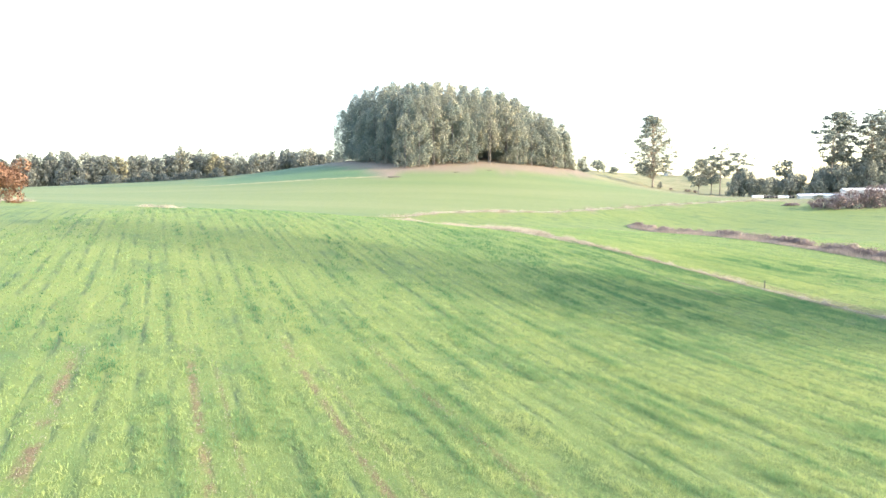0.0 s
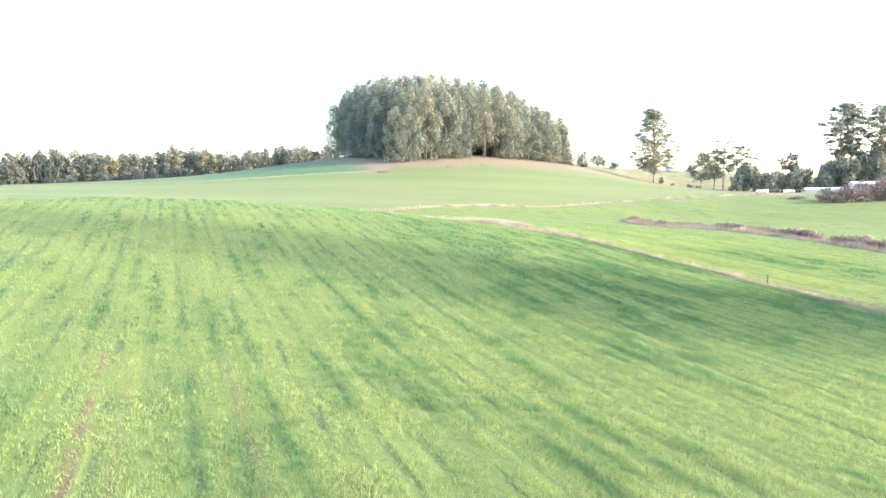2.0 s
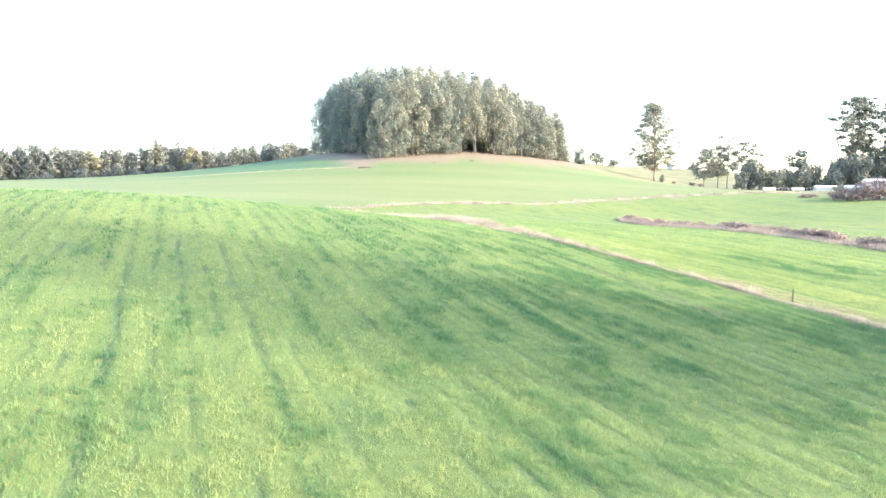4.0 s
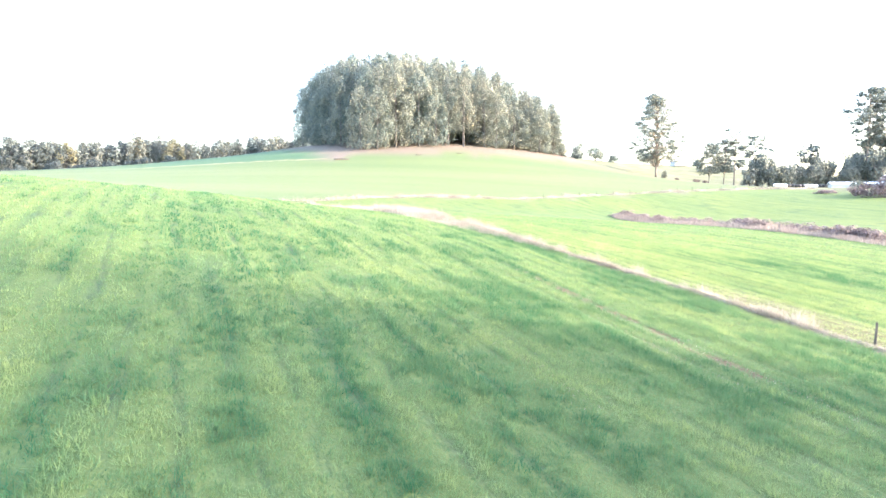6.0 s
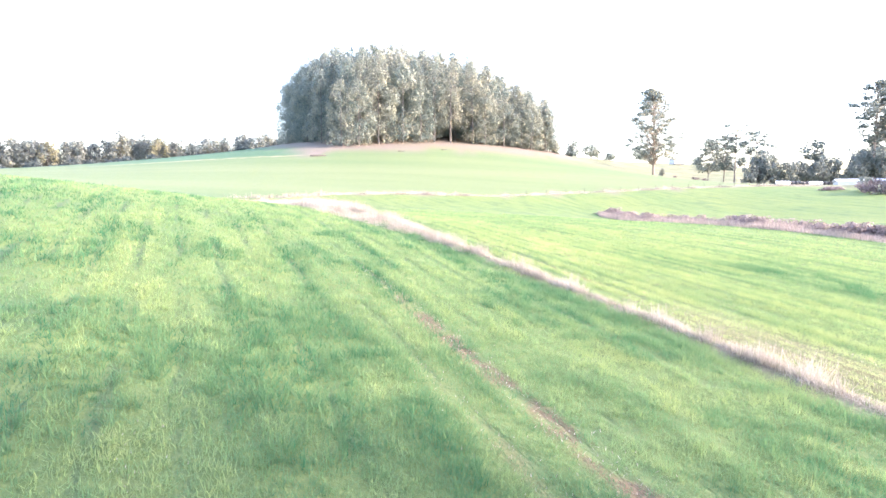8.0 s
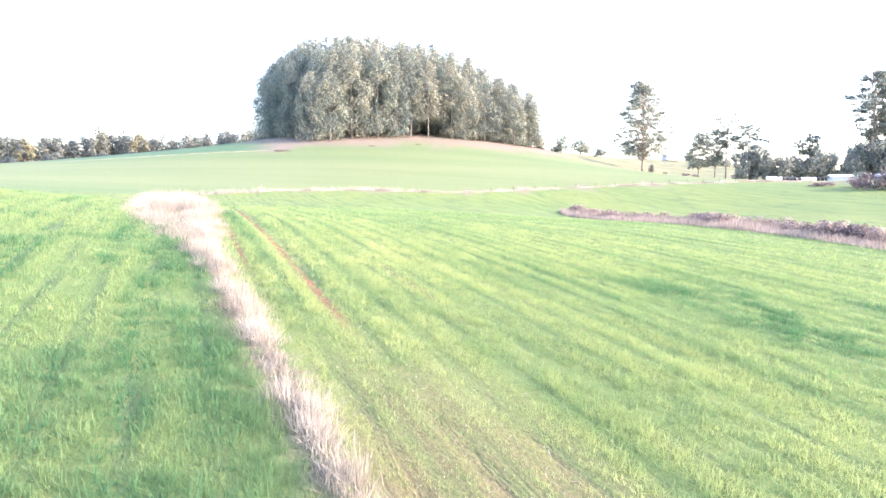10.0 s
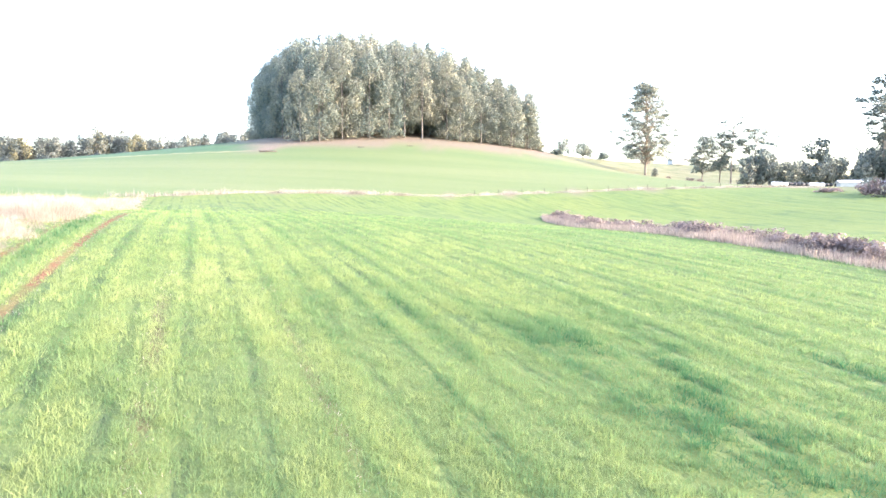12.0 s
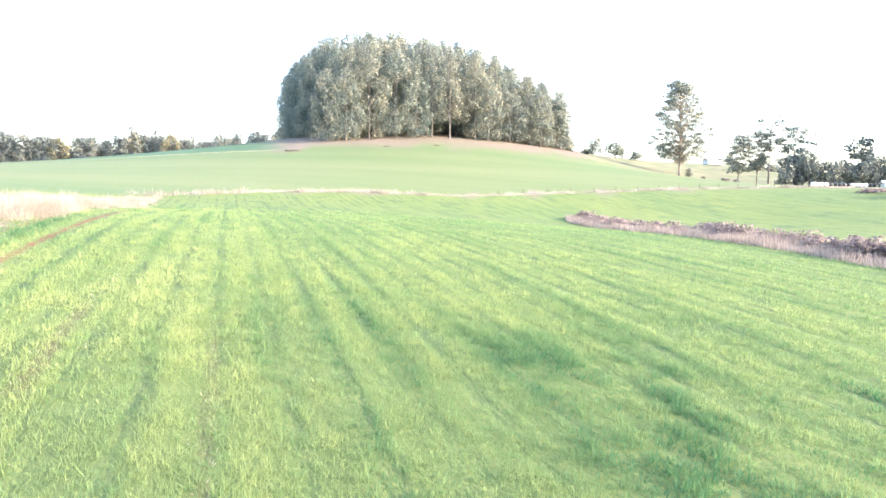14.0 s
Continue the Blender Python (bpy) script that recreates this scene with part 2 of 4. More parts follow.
M_GROUND = ground_material()
M_CROP = leafy("crop_blades", [(0.0, (0.032, 0.128, 0.058)), (0.35, (0.145, 0.238, 0.100)), (0.7, (0.267, 0.328, 0.132)), (1.0, (0.37, 0.41, 0.22))], 0.5)
M_DRY = leafy("dry_blades", [(0.0, (0.13, 0.115, 0.092)), (0.5, (0.32, 0.285, 0.235)), (1.0, (0.52, 0.475, 0.41))], 0.4)
M_SCRUB = leafy("scrub_twigs", [(0.0, (0.10, 0.08, 0.074)), (0.5, (0.24, 0.19, 0.168)), (1.0, (0.42, 0.35, 0.30))], 0.3)
M_GUM = leafy("gum_leaves", [(0.0, (0.088, 0.142, 0.140)), (0.4, (0.178, 0.220, 0.196)), (0.7, (0.255, 0.270, 0.215)), (1.0, (0.325, 0.318, 0.250))], 0.4)
M_DARKLEAF = leafy("dark_leaves", [(0.0, (0.112, 0.142, 0.132)), (0.6, (0.195, 0.220, 0.190)), (1.0, (0.28, 0.29, 0.24))], 0.35)
M_WOOD = leafy("wood_leaves", [(0.0, (0.110, 0.138, 0.130)), (0.5, (0.175, 0.198, 0.178)), (1.0, (0.250, 0.255, 0.215))], 0.35)
M_HEDGE = leafy("hedge_leaves", [(0.0, (0.06, 0.08, 0.085)), (0.6, (0.10, 0.125, 0.122)), (1.0, (0.16, 0.18, 0.165))], 0.3)
M_YELLOW = leafy("yellowing_leaves", [(0.0, (0.145, 0.150, 0.100)), (0.5, (0.220, 0.212, 0.135)), (1.0, (0.30, 0.285, 0.18))], 0.35)
M_RED = leafy("russet_leaves", [(0.0, (0.075, 0.040, 0.026)), (0.5, (0.150, 0.086, 0.056)), (1.0, (0.24, 0.155, 0.105))], 0.3)
M_TWIG = leafy("scrub_shade_twigs", [(0.0, (0.11, 0.088, 0.088)), (0.5, (0.22, 0.178, 0.170)), (1.0, (0.33, 0.272, 0.255))], 0.25)
M_MAUVE = leafy("bare_twigs", [(0.0, (0.11, 0.08, 0.08)), (0.5, (0.22, 0.165, 0.16)), (1.0, (0.33, 0.25, 0.23))], 0.25)
M_BARK = simple("gum_bark", (0.16, 0.12, 0.09), (0.42, 0.36, 0.30), 3.0, 0.85, 0.03, (1, 1, 0.2))
M_STEM = simple("plantation_bark", (0.075, 0.070, 0.066), (0.19, 0.178, 0.165), 3.0, 0.85, 0.03, (1, 1, 0.2))
M_LOG = simple("rotten_log_bark", (0.045, 0.042, 0.038), (0.12, 0.108, 0.095), 4.0, 0.9, 0.03)
M_POST = simple("weathered_post", (0.05, 0.045, 0.04), (0.13, 0.12, 0.10), 9.0, 0.9, 0.01, (1, 1, 0.15))
M_ROOF = simple("white_sheet_roof", (0.70, 0.70, 0.69), (0.82, 0.82, 0.80), 1.5, 0.5)
M_SHED = simple("pale_shed_wall", (0.42, 0.42, 0.40), (0.56, 0.55, 0.52), 1.0, 0.7)
M_BLACK_WRAP = simple("black_bale_wrap", (0.03, 0.03, 0.032), (0.06, 0.06, 0.06), 2.0, 0.35, 0.02)
M_WRAP = simple("bale_wrap", (0.68, 0.69, 0.68), (0.82, 0.82, 0.80), 2.0, 0.35, 0.02)


# ---- mesh builders ----
def mesh_of(name, verts, faces, mat, tint=None, soft=False, normals=None):
    """A mesh from an array of places and an array of equal-sided faces."""
    verts, faces = np.asarray(verts, np.float32), np.asarray(faces, np.int32)
    me = bpy.data.meshes.new(name)
    k = faces.shape[1]
    me.vertices.add(len(verts))
    me.vertices.foreach_set("co", verts.ravel())
    me.loops.add(faces.size)
    me.loops.foreach_set("vertex_index", faces.ravel())
    me.polygons.add(len(faces))
    me.polygons.foreach_set("loop_start", np.arange(0, faces.size, k, dtype=np.int32))
    me.polygons.foreach_set("loop_total", np.full(len(faces), k, np.int32))
    if soft:
        me.polygons.foreach_set("use_smooth", np.ones(len(faces), bool))
    if tint is not None:
        me.attributes.new("tint", "FLOAT", "POINT").data.foreach_set("value", np.asarray(tint, np.float32))
    if normals is not None:
        me.attributes.new("custom_normal", "FLOAT_VECTOR", "POINT").data.foreach_set("vector", np.asarray(normals, np.float32).ravel())
    me.materials.append(mat)
    me.update(calc_edges=True)
    return me


def part(name, bm, mat, parent=None, label=""):
    """Links a bmesh, or a mesh, as one object under a thing or a part."""
    if isinstance(bm, bmesh.types.BMesh):
        me = bpy.data.meshes.new(name)
        bm.to_mesh(me)
        bm.free()
        me.materials.append(mat)
    else:
        me = bm
    ob = new(name, me)
    if parent is not None:
        ob.parent = parent
    return tagged(ob, label)


def tube(rings, sides=7):
    """Places and faces of a tapered tube through (centre, radius) rings."""
    verts, faces = [], []
    for c, r in rings:
        for k in range(sides):
            t = 2 * math.pi * k / sides
            verts.append((c[0] + r * math.cos(t), c[1] + r * math.sin(t), c[2]))
    for q in range(len(rings) - 1):
        for k in range(sides):
            a, b = q * sides + k, q * sides + (k + 1) % sides
            faces.append((a, b, b + sides, a + sides))
    return verts, faces


def joined_tubes(list_of_rings, sides=6):
    verts, faces = [], []
    for rings in list_of_rings:
        v, f = tube(rings, sides)
        faces += [tuple(i + len(verts) for i in q) for q in f]
        verts += v
    return verts, faces


def leaf_cloud(rng, lobes, per_area, size, lean=0.5):
    """Folded leaf sprays spread over the skins of many lobes. Each lobe: centre, three half axes, tone."""
    V, T, N = [], [], []
    for c, r, tone in lobes:
        r = np.asarray(r, float)
        n = max(6, int(per_area * (r[0] * r[1] + r[0] * r[2] + r[1] * r[2]) * 4.2))
        d = rng.normal(size=(n, 3))
        d /= np.linalg.norm(d, axis=1)[:, None]
        p = np.asarray(c) + d * r * (rng.uniform(0.5, 1.06, n) ** 0.5)[:, None]
        out = d + rng.normal(scale=lean, size=(n, 3))
        out /= np.linalg.norm(out, axis=1)[:, None]
        side = np.cross(out, rng.normal(size=(n, 3)))
        side /= np.linalg.norm(side, axis=1)[:, None]
        up = np.cross(side, out)
        s = (size * rng.uniform(0.55, 1.35, n))[:, None]
        V.append(np.stack([p - side * s * 0.5, p + up * s * 0.3 + out * s * 0.15, p + side * s * 0.55, p - up * s * 0.35 + out * s * 0.1], 1))
        # tint rises towards each lobe's top, a little light from above painted in
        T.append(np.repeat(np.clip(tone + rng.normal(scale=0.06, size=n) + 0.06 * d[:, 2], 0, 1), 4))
        axis = np.stack([p[:, 0], p[:, 1], 0.4 * np.hypot(p[:, 0], p[:, 1]) + 0.2], -1)
        face = 0.85 * d + 0.35 * axis / np.linalg.norm(axis, axis=1)[:, None] + 0.15 * out + rng.normal(scale=0.08, size=(n, 3))
        N.append(np.repeat(face / np.linalg.norm(face, axis=1)[:, None], 4, axis=0))
    V = np.concatenate(V).reshape(-1, 3)
    return V, np.arange(len(V)).reshape(-1, 4), np.concatenate(T), np.concatenate(N)


def plant(name, limbs, lobes, rng, density, size, bark, leaves, label, category, group="", where=(0, 0, 0), turn=0.0, scale=1.0, crown="crown", trunk="trunk"):
    """A tree or shrub: an Empty at its foot with trunk and limbs in one part and the crown in another."""
    root = new(name)
    v, f = joined_tubes(limbs)
    part(trunk, mesh_of(trunk, v, f, bark, soft=True), None, root)
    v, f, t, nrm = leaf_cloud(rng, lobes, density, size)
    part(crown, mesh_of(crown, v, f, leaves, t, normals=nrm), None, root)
    root.matrix_basis = pose(*where, 0, 0, turn) @ Matrix.Scale(scale, 4)
    return tagged(root, label, category, group)


# ---- ground ----
def spaced(centre_lo, centre_hi, step, far):
    inner = list(np.arange(centre_lo, centre_hi + 0.01, step))
    out, d = [], step
    lo, hi = inner[0], inner[-1]
    left, right = [], []
    while lo > -far:
        d *= 1.09
        lo -= d
        left.append(lo)
    d = step
    while hi < far:
        d *= 1.09
        hi += d
        right.append(hi)
    return np.array(left[::-1] + inner + right)


def strip_two(x):
    """y of the second fence line, below the hill."""
    return np.interp(x, [-160, -98, -50, -14, -4, 10, 25, 45, 64, 82, 120], [140, 152, 166, 173, 185, 193, 198, 211, 221, 230, 250])


PALE_STRETCHES = [(-112, -96), (-75, -65), (-57.5, -54)]  # where the second line's dry grass shows west of the dip


def line_distance(x, y, line):
    best = np.full(np.shape(x), 1e9)
    for (ax, ay), (bx, by) in zip(line, line[1:]):
        t = np.clip(((x - ax) * (bx - ax) + (y - ay) * (by - ay)) / ((bx - ax) ** 2 + (by - ay) ** 2), 0, 1)
        best = np.minimum(best, np.hypot(x - ax - t * (bx - ax), y - ay - t * (by - ay)))
    return best


CROP_LINE = [(4, 12), (11, 30), (18, 55), (26, 72), (34, 92)]  # the crop stands thickest along this line


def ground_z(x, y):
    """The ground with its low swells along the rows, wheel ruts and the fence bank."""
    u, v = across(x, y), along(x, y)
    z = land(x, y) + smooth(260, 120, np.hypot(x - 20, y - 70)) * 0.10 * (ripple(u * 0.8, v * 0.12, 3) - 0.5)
    # wheel ruts beside the fence line
    for at_u in (0.45, 2.12):
        z -= 0.10 * np.exp(-((u - at_u) / 0.3) ** 2) * smooth(4, 16, v)
    # the low bank that carries the dry strip
    return z + 0.16 * np.exp(-((u - fence_edge(v) - 0.4) / 0.45) ** 2) * smooth(-60, -40, v) * smooth(104, 90, v)


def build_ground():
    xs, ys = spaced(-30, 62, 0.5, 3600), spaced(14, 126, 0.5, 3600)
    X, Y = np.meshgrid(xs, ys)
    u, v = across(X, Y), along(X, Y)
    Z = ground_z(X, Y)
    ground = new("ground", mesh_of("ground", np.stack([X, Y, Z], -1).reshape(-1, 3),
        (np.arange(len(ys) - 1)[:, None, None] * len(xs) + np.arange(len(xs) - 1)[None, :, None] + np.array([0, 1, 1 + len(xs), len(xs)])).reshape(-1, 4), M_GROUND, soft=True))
    dry, pale = np.zeros_like(X), np.zeros_like(X)
    blot = ripple(X * 0.15, Y * 0.15, 5) * 0.6 + ripple(X * 0.5, Y * 0.5, 6) * 0.4
    # dry apron round the grove and the pale pasture beyond it
    apron = smooth(0, 7, Y - 264 - 0.36 * (X + 22) + 9 * (blot - 0.5)) * smooth(-19, -9, X + 24 + 0.52 * (Y - 281) + 5 * (blot - 0.5))
    dry = np.maximum(dry, (0.75 + 0.25 * blot) * apron * smooth(66, 56, X) * smooth(420, 380, Y))
    pale = np.maximum(pale, smooth(54, 66, X + 0.25 * (Y - 300)) * smooth(268, 292, Y + 0.3 * (X - 60)))
    pale = np.maximum(pale, 0.5 * smooth(242, 252, Y - 0.1 * X) * smooth(78, 95, X))
    verge = np.interp(Y, [205, 230, 252, 278, 305, 345], [119, 114, 106, 90, 86, 92])
    pale = np.maximum(pale, 0.9 * smooth(-4, 2, X - verge + 6 * (blot - 0.5)) * smooth(200, 212, Y) * smooth(352, 340, Y))
    dry = np.maximum(dry, 0.55 * np.exp(-((X - verge - 2) / 3.0) ** 2) * smooth(203, 215, Y) * smooth(350, 335, Y) * (0.5 + blot))
    # dry grass under the fence lines
    w = 0.25 + 0.2 * ripple(v * 0.3, v * 0 + 3, 8) + 1.3 * smooth(15, 35, v)
    dry = np.maximum(dry, np.exp(-((u - fence_edge(v) - 0.35 + 0.8 * smooth(15, 35, v)) / w) ** 2) * smooth(-60, -30, v) * smooth(104, 98, v))
    seen = smooth(-22, -8, X)
    for lo, hi in PALE_STRETCHES:
        seen = np.maximum(seen, smooth(lo - 1.5, lo, X) * smooth(hi + 1.5, hi, X))
    dry = np.maximum(dry, (0.62 + 0.28 * ripple(X * 0.6, X * 0, 44)) * seen * np.exp(-((Y - strip_two(X)) / (0.5 + 0.9 * ripple(X * 0.12, X * 0, 12))) ** 2) * smooth(125, 110, X) * smooth(-170, -150, X))
    for name, a in (("dry", dry), ("pale", pale), ("sown", 0.5 / (1 + (line_distance(X, Y, CROP_LINE) / 9) ** 2)), ("hill", smooth(-1.5, 1.5, Y - strip_two(X)))):
        ground.data.attributes.new(name, "FLOAT", "POINT").data.foreach_set("value", np.clip(a, 0, 1).astype(np.float32).ravel())
    tagged(ground, "rolling green cereal field with drilled rows and dry margins", "ground", kind="structure")


build_ground()


# ---- blades ----
def blades(name, x, y, height, width, tint, mat, rng, lean=0.35, lift=0.0):
    """One mesh of leaning blades that stand on the ground at x, y."""
    n = len(x)
    z = ground_z(x, y) + lift
    t = rng.uniform(0, 2 * math.pi, n)
    f = t + rng.normal(scale=1.2, size=n)
    sx, sy = np.cos(t) * width / 2, np.sin(t) * width / 2
    bend = height * np.abs(rng.normal(scale=lean, size=n))
    bx, by = np.cos(f) * bend, np.sin(f) * bend
    V = np.empty((n, 3, 3))
    V[:, 0] = np.stack([x - sx, y - sy, z - 0.03], -1)
    V[:, 1] = np.stack([x + sx, y + sy, z - 0.03], -1)
    V[:, 2] = np.stack([x + bx, y + by, z + height / np.sqrt(1 + 0.6 * (bend / height) ** 2)], -1)
    return mesh_of(name, V.reshape(-1, 3), np.arange(3 * n).reshape(-1, 3), mat, np.repeat(tint, 3))


def tufts(u, v):
    """How high the crop stands from tuft to tuft, 0 to 1."""
    return 0.30 * ripple(u * 0.9, v * 0.5, 36) + 0.40 * ripple(u * 2.6, v * 2.0, 27) + 0.30 * ripple(u * 6.5, v * 5.0, 28)


def build_crop():
    """Tufts of a few blades each, thick near the camera's way and thinning out with distance."""
    rng = np.random.default_rng(7)
    n = 4300000
    x, y = rng.uniform(-45, 80, n), rng.uniform(2, 160, n)
    d = line_distance(x, y, CROP_LINE)
    keep = rng.uniform(0, 1, n) < np.clip(1.0 / (1 + (d / 8.5) ** 2), 0.010, 1) * smooth(85, 60, d) * smooth(2, 15, y)
    keep &= (x > -4 - 0.78 * y) & (x < 14 + 0.72 * y)
    x, y, d = x[keep], y[keep], d[keep]
    u, v = across(x, y), along(x, y)
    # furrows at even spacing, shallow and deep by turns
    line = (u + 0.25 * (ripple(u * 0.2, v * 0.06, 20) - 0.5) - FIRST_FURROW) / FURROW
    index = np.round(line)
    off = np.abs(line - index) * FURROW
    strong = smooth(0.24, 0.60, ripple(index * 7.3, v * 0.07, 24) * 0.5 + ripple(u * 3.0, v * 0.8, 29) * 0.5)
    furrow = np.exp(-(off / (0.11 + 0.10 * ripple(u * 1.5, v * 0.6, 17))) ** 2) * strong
    # lush streaks lie along some furrows; a few short patches
    lush = np.exp(-((off - 0.15) / 0.33) ** 2) * smooth(0.54, 0.72, ripple(index * 5.9 + 40, v * 0.13, 21) * 0.75 + ripple(u * 1.7, v * 0.9, 23) * 0.25)
    lush = np.maximum(lush, 0.8 * smooth(0.70, 0.86, ripple(u * 0.55, v * 0.22, 22) * 0.8 + ripple(u * 2.0, v * 1.5, 19) * 0.2))
    lush = lush * (1 - 0.5 * smooth(1, 4, u))
    edge = u - fence_edge(v)
    rich = smooth(-34, -22, u) * smooth(0.0, -1.5, edge) * smooth(-32, -16, v) * smooth(42, 18, v)
    rich = np.maximum(rich, 1.3 * smooth(11, 16, u) * smooth(30, 22, u) * smooth(-12, -2, v) * smooth(24, 12, v))
    lush = np.maximum(lush, 0.85 * np.minimum(rich, 1) * smooth(0.48, 0.7, ripple(u * 0.8, v * 0.4, 15) * 0.7 + ripple(u * 2.5, v * 2.0, 14) * 0.3))
    lush = np.maximum(lush, smooth(-1.9, -1.0, edge) * smooth(0.1, -0.2, edge) * smooth(0.30, 0.55, ripple(u * 0.5, v * 0.22, 26)))
    for at_u, half, lo, hi in ((-9.8, 0.7, -9, 7), (-8.1, 0.4, -9, 5), (-11.9, 1.0, -9, 8), (-5.0, 0.6, -7, 2), (9.7, 0.35, 13, 24), (11.15, 0.3, 9, 24), (12.45, 0.4, 12, 26)):
        lush = np.maximum(lush, np.exp(-((u - at_u) / half) ** 2) * smooth(lo, lo + 3, v) * smooth(hi, hi - 5, v) * smooth(0.2, 0.6, ripple(u * 1.3, v * 0.6, 16)))
    bare = 0.6 * furrow
    for at_u, half, lo, hi, k in TRACKS:
        bare = np.maximum(bare, 0.95 * k * np.exp(-((u - at_u) / (half * 1.15)) ** 2) * smooth(lo, lo + 5, v) * smooth(hi, hi - 6, v))
    thin = smooth(0.2, 0.6, u) * smooth(5.4, 3.0, u) * smooth(-50, -25, v) * smooth(12, 2, v)
    drill = 0.5 + 0.5 * np.cos(2 * math.pi * u / 0.5)
    bare = np.maximum(bare, thin * (0.96 - 0.92 * drill ** 1.5 * smooth(0.12, 0.45, ripple(u * 2.0, v * 1.6, 30))))
    bare = np.maximum(bare, 0.95 * smooth(-0.12, 0.05, edge) * smooth(0.9, 0.5, edge))
    bare = np.maximum(bare, 0.3 * smooth(0.46, 0.30, tufts(u, v)))
    keep = rng.uniform(0, 1, len(u)) > bare
    x, y, u, v, d, furrow, lush, thin, rich = (a[keep] for a in (x, y, u, v, d, furrow, lush, thin, rich))
    tuft = smooth(0.25, 0.75, tufts(u, v))
    lush = lush * (0.35 + 0.65 * smooth(0.15, 0.6, tuft))
    # furrows lower the blade tint: darker growth plus shade put into the colour
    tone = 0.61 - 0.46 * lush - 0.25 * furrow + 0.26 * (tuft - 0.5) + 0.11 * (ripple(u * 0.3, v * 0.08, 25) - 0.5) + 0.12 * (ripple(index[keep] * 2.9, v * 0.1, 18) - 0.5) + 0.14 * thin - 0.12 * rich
    # the crop beyond the fence is yellower, and so is the thin stand at the far end of the first field
    tone += 0.07 * smooth(0, 2, u) * smooth(12, 8, u) + 0.06 * smooth(-18, -30, v) * smooth(0, -8, u) - 0.12 * smooth(10, 30, d)
    tall = (0.085 + 0.085 * tuft + 0.09 * lush - 0.045 * furrow) * rng.uniform(0.75, 1.25, len(x)) * (1 - 0.35 * thin)
    per = 4
    x, y, u, d, tone, tall = (np.repeat(a, per) for a in (x, y, u, d, tone, tall))
    m = len(x)
    x, y = x + rng.normal(scale=1, size=m) * (0.03 + 0.0012 * d), y + rng.normal(scale=1, size=m) * (0.03 + 0.0012 * d)
    h = tall * rng.uniform(0.55, 1.3, m)
    w = (0.0115 + 0.0012 * d) * rng.uniform(0.7, 1.3, m)
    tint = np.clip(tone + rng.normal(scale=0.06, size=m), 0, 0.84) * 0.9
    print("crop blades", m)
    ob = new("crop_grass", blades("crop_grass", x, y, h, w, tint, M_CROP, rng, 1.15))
    tagged(ob, "young green cereal crop growing in drilled rows", "crop", kind="stuff")


build_crop()


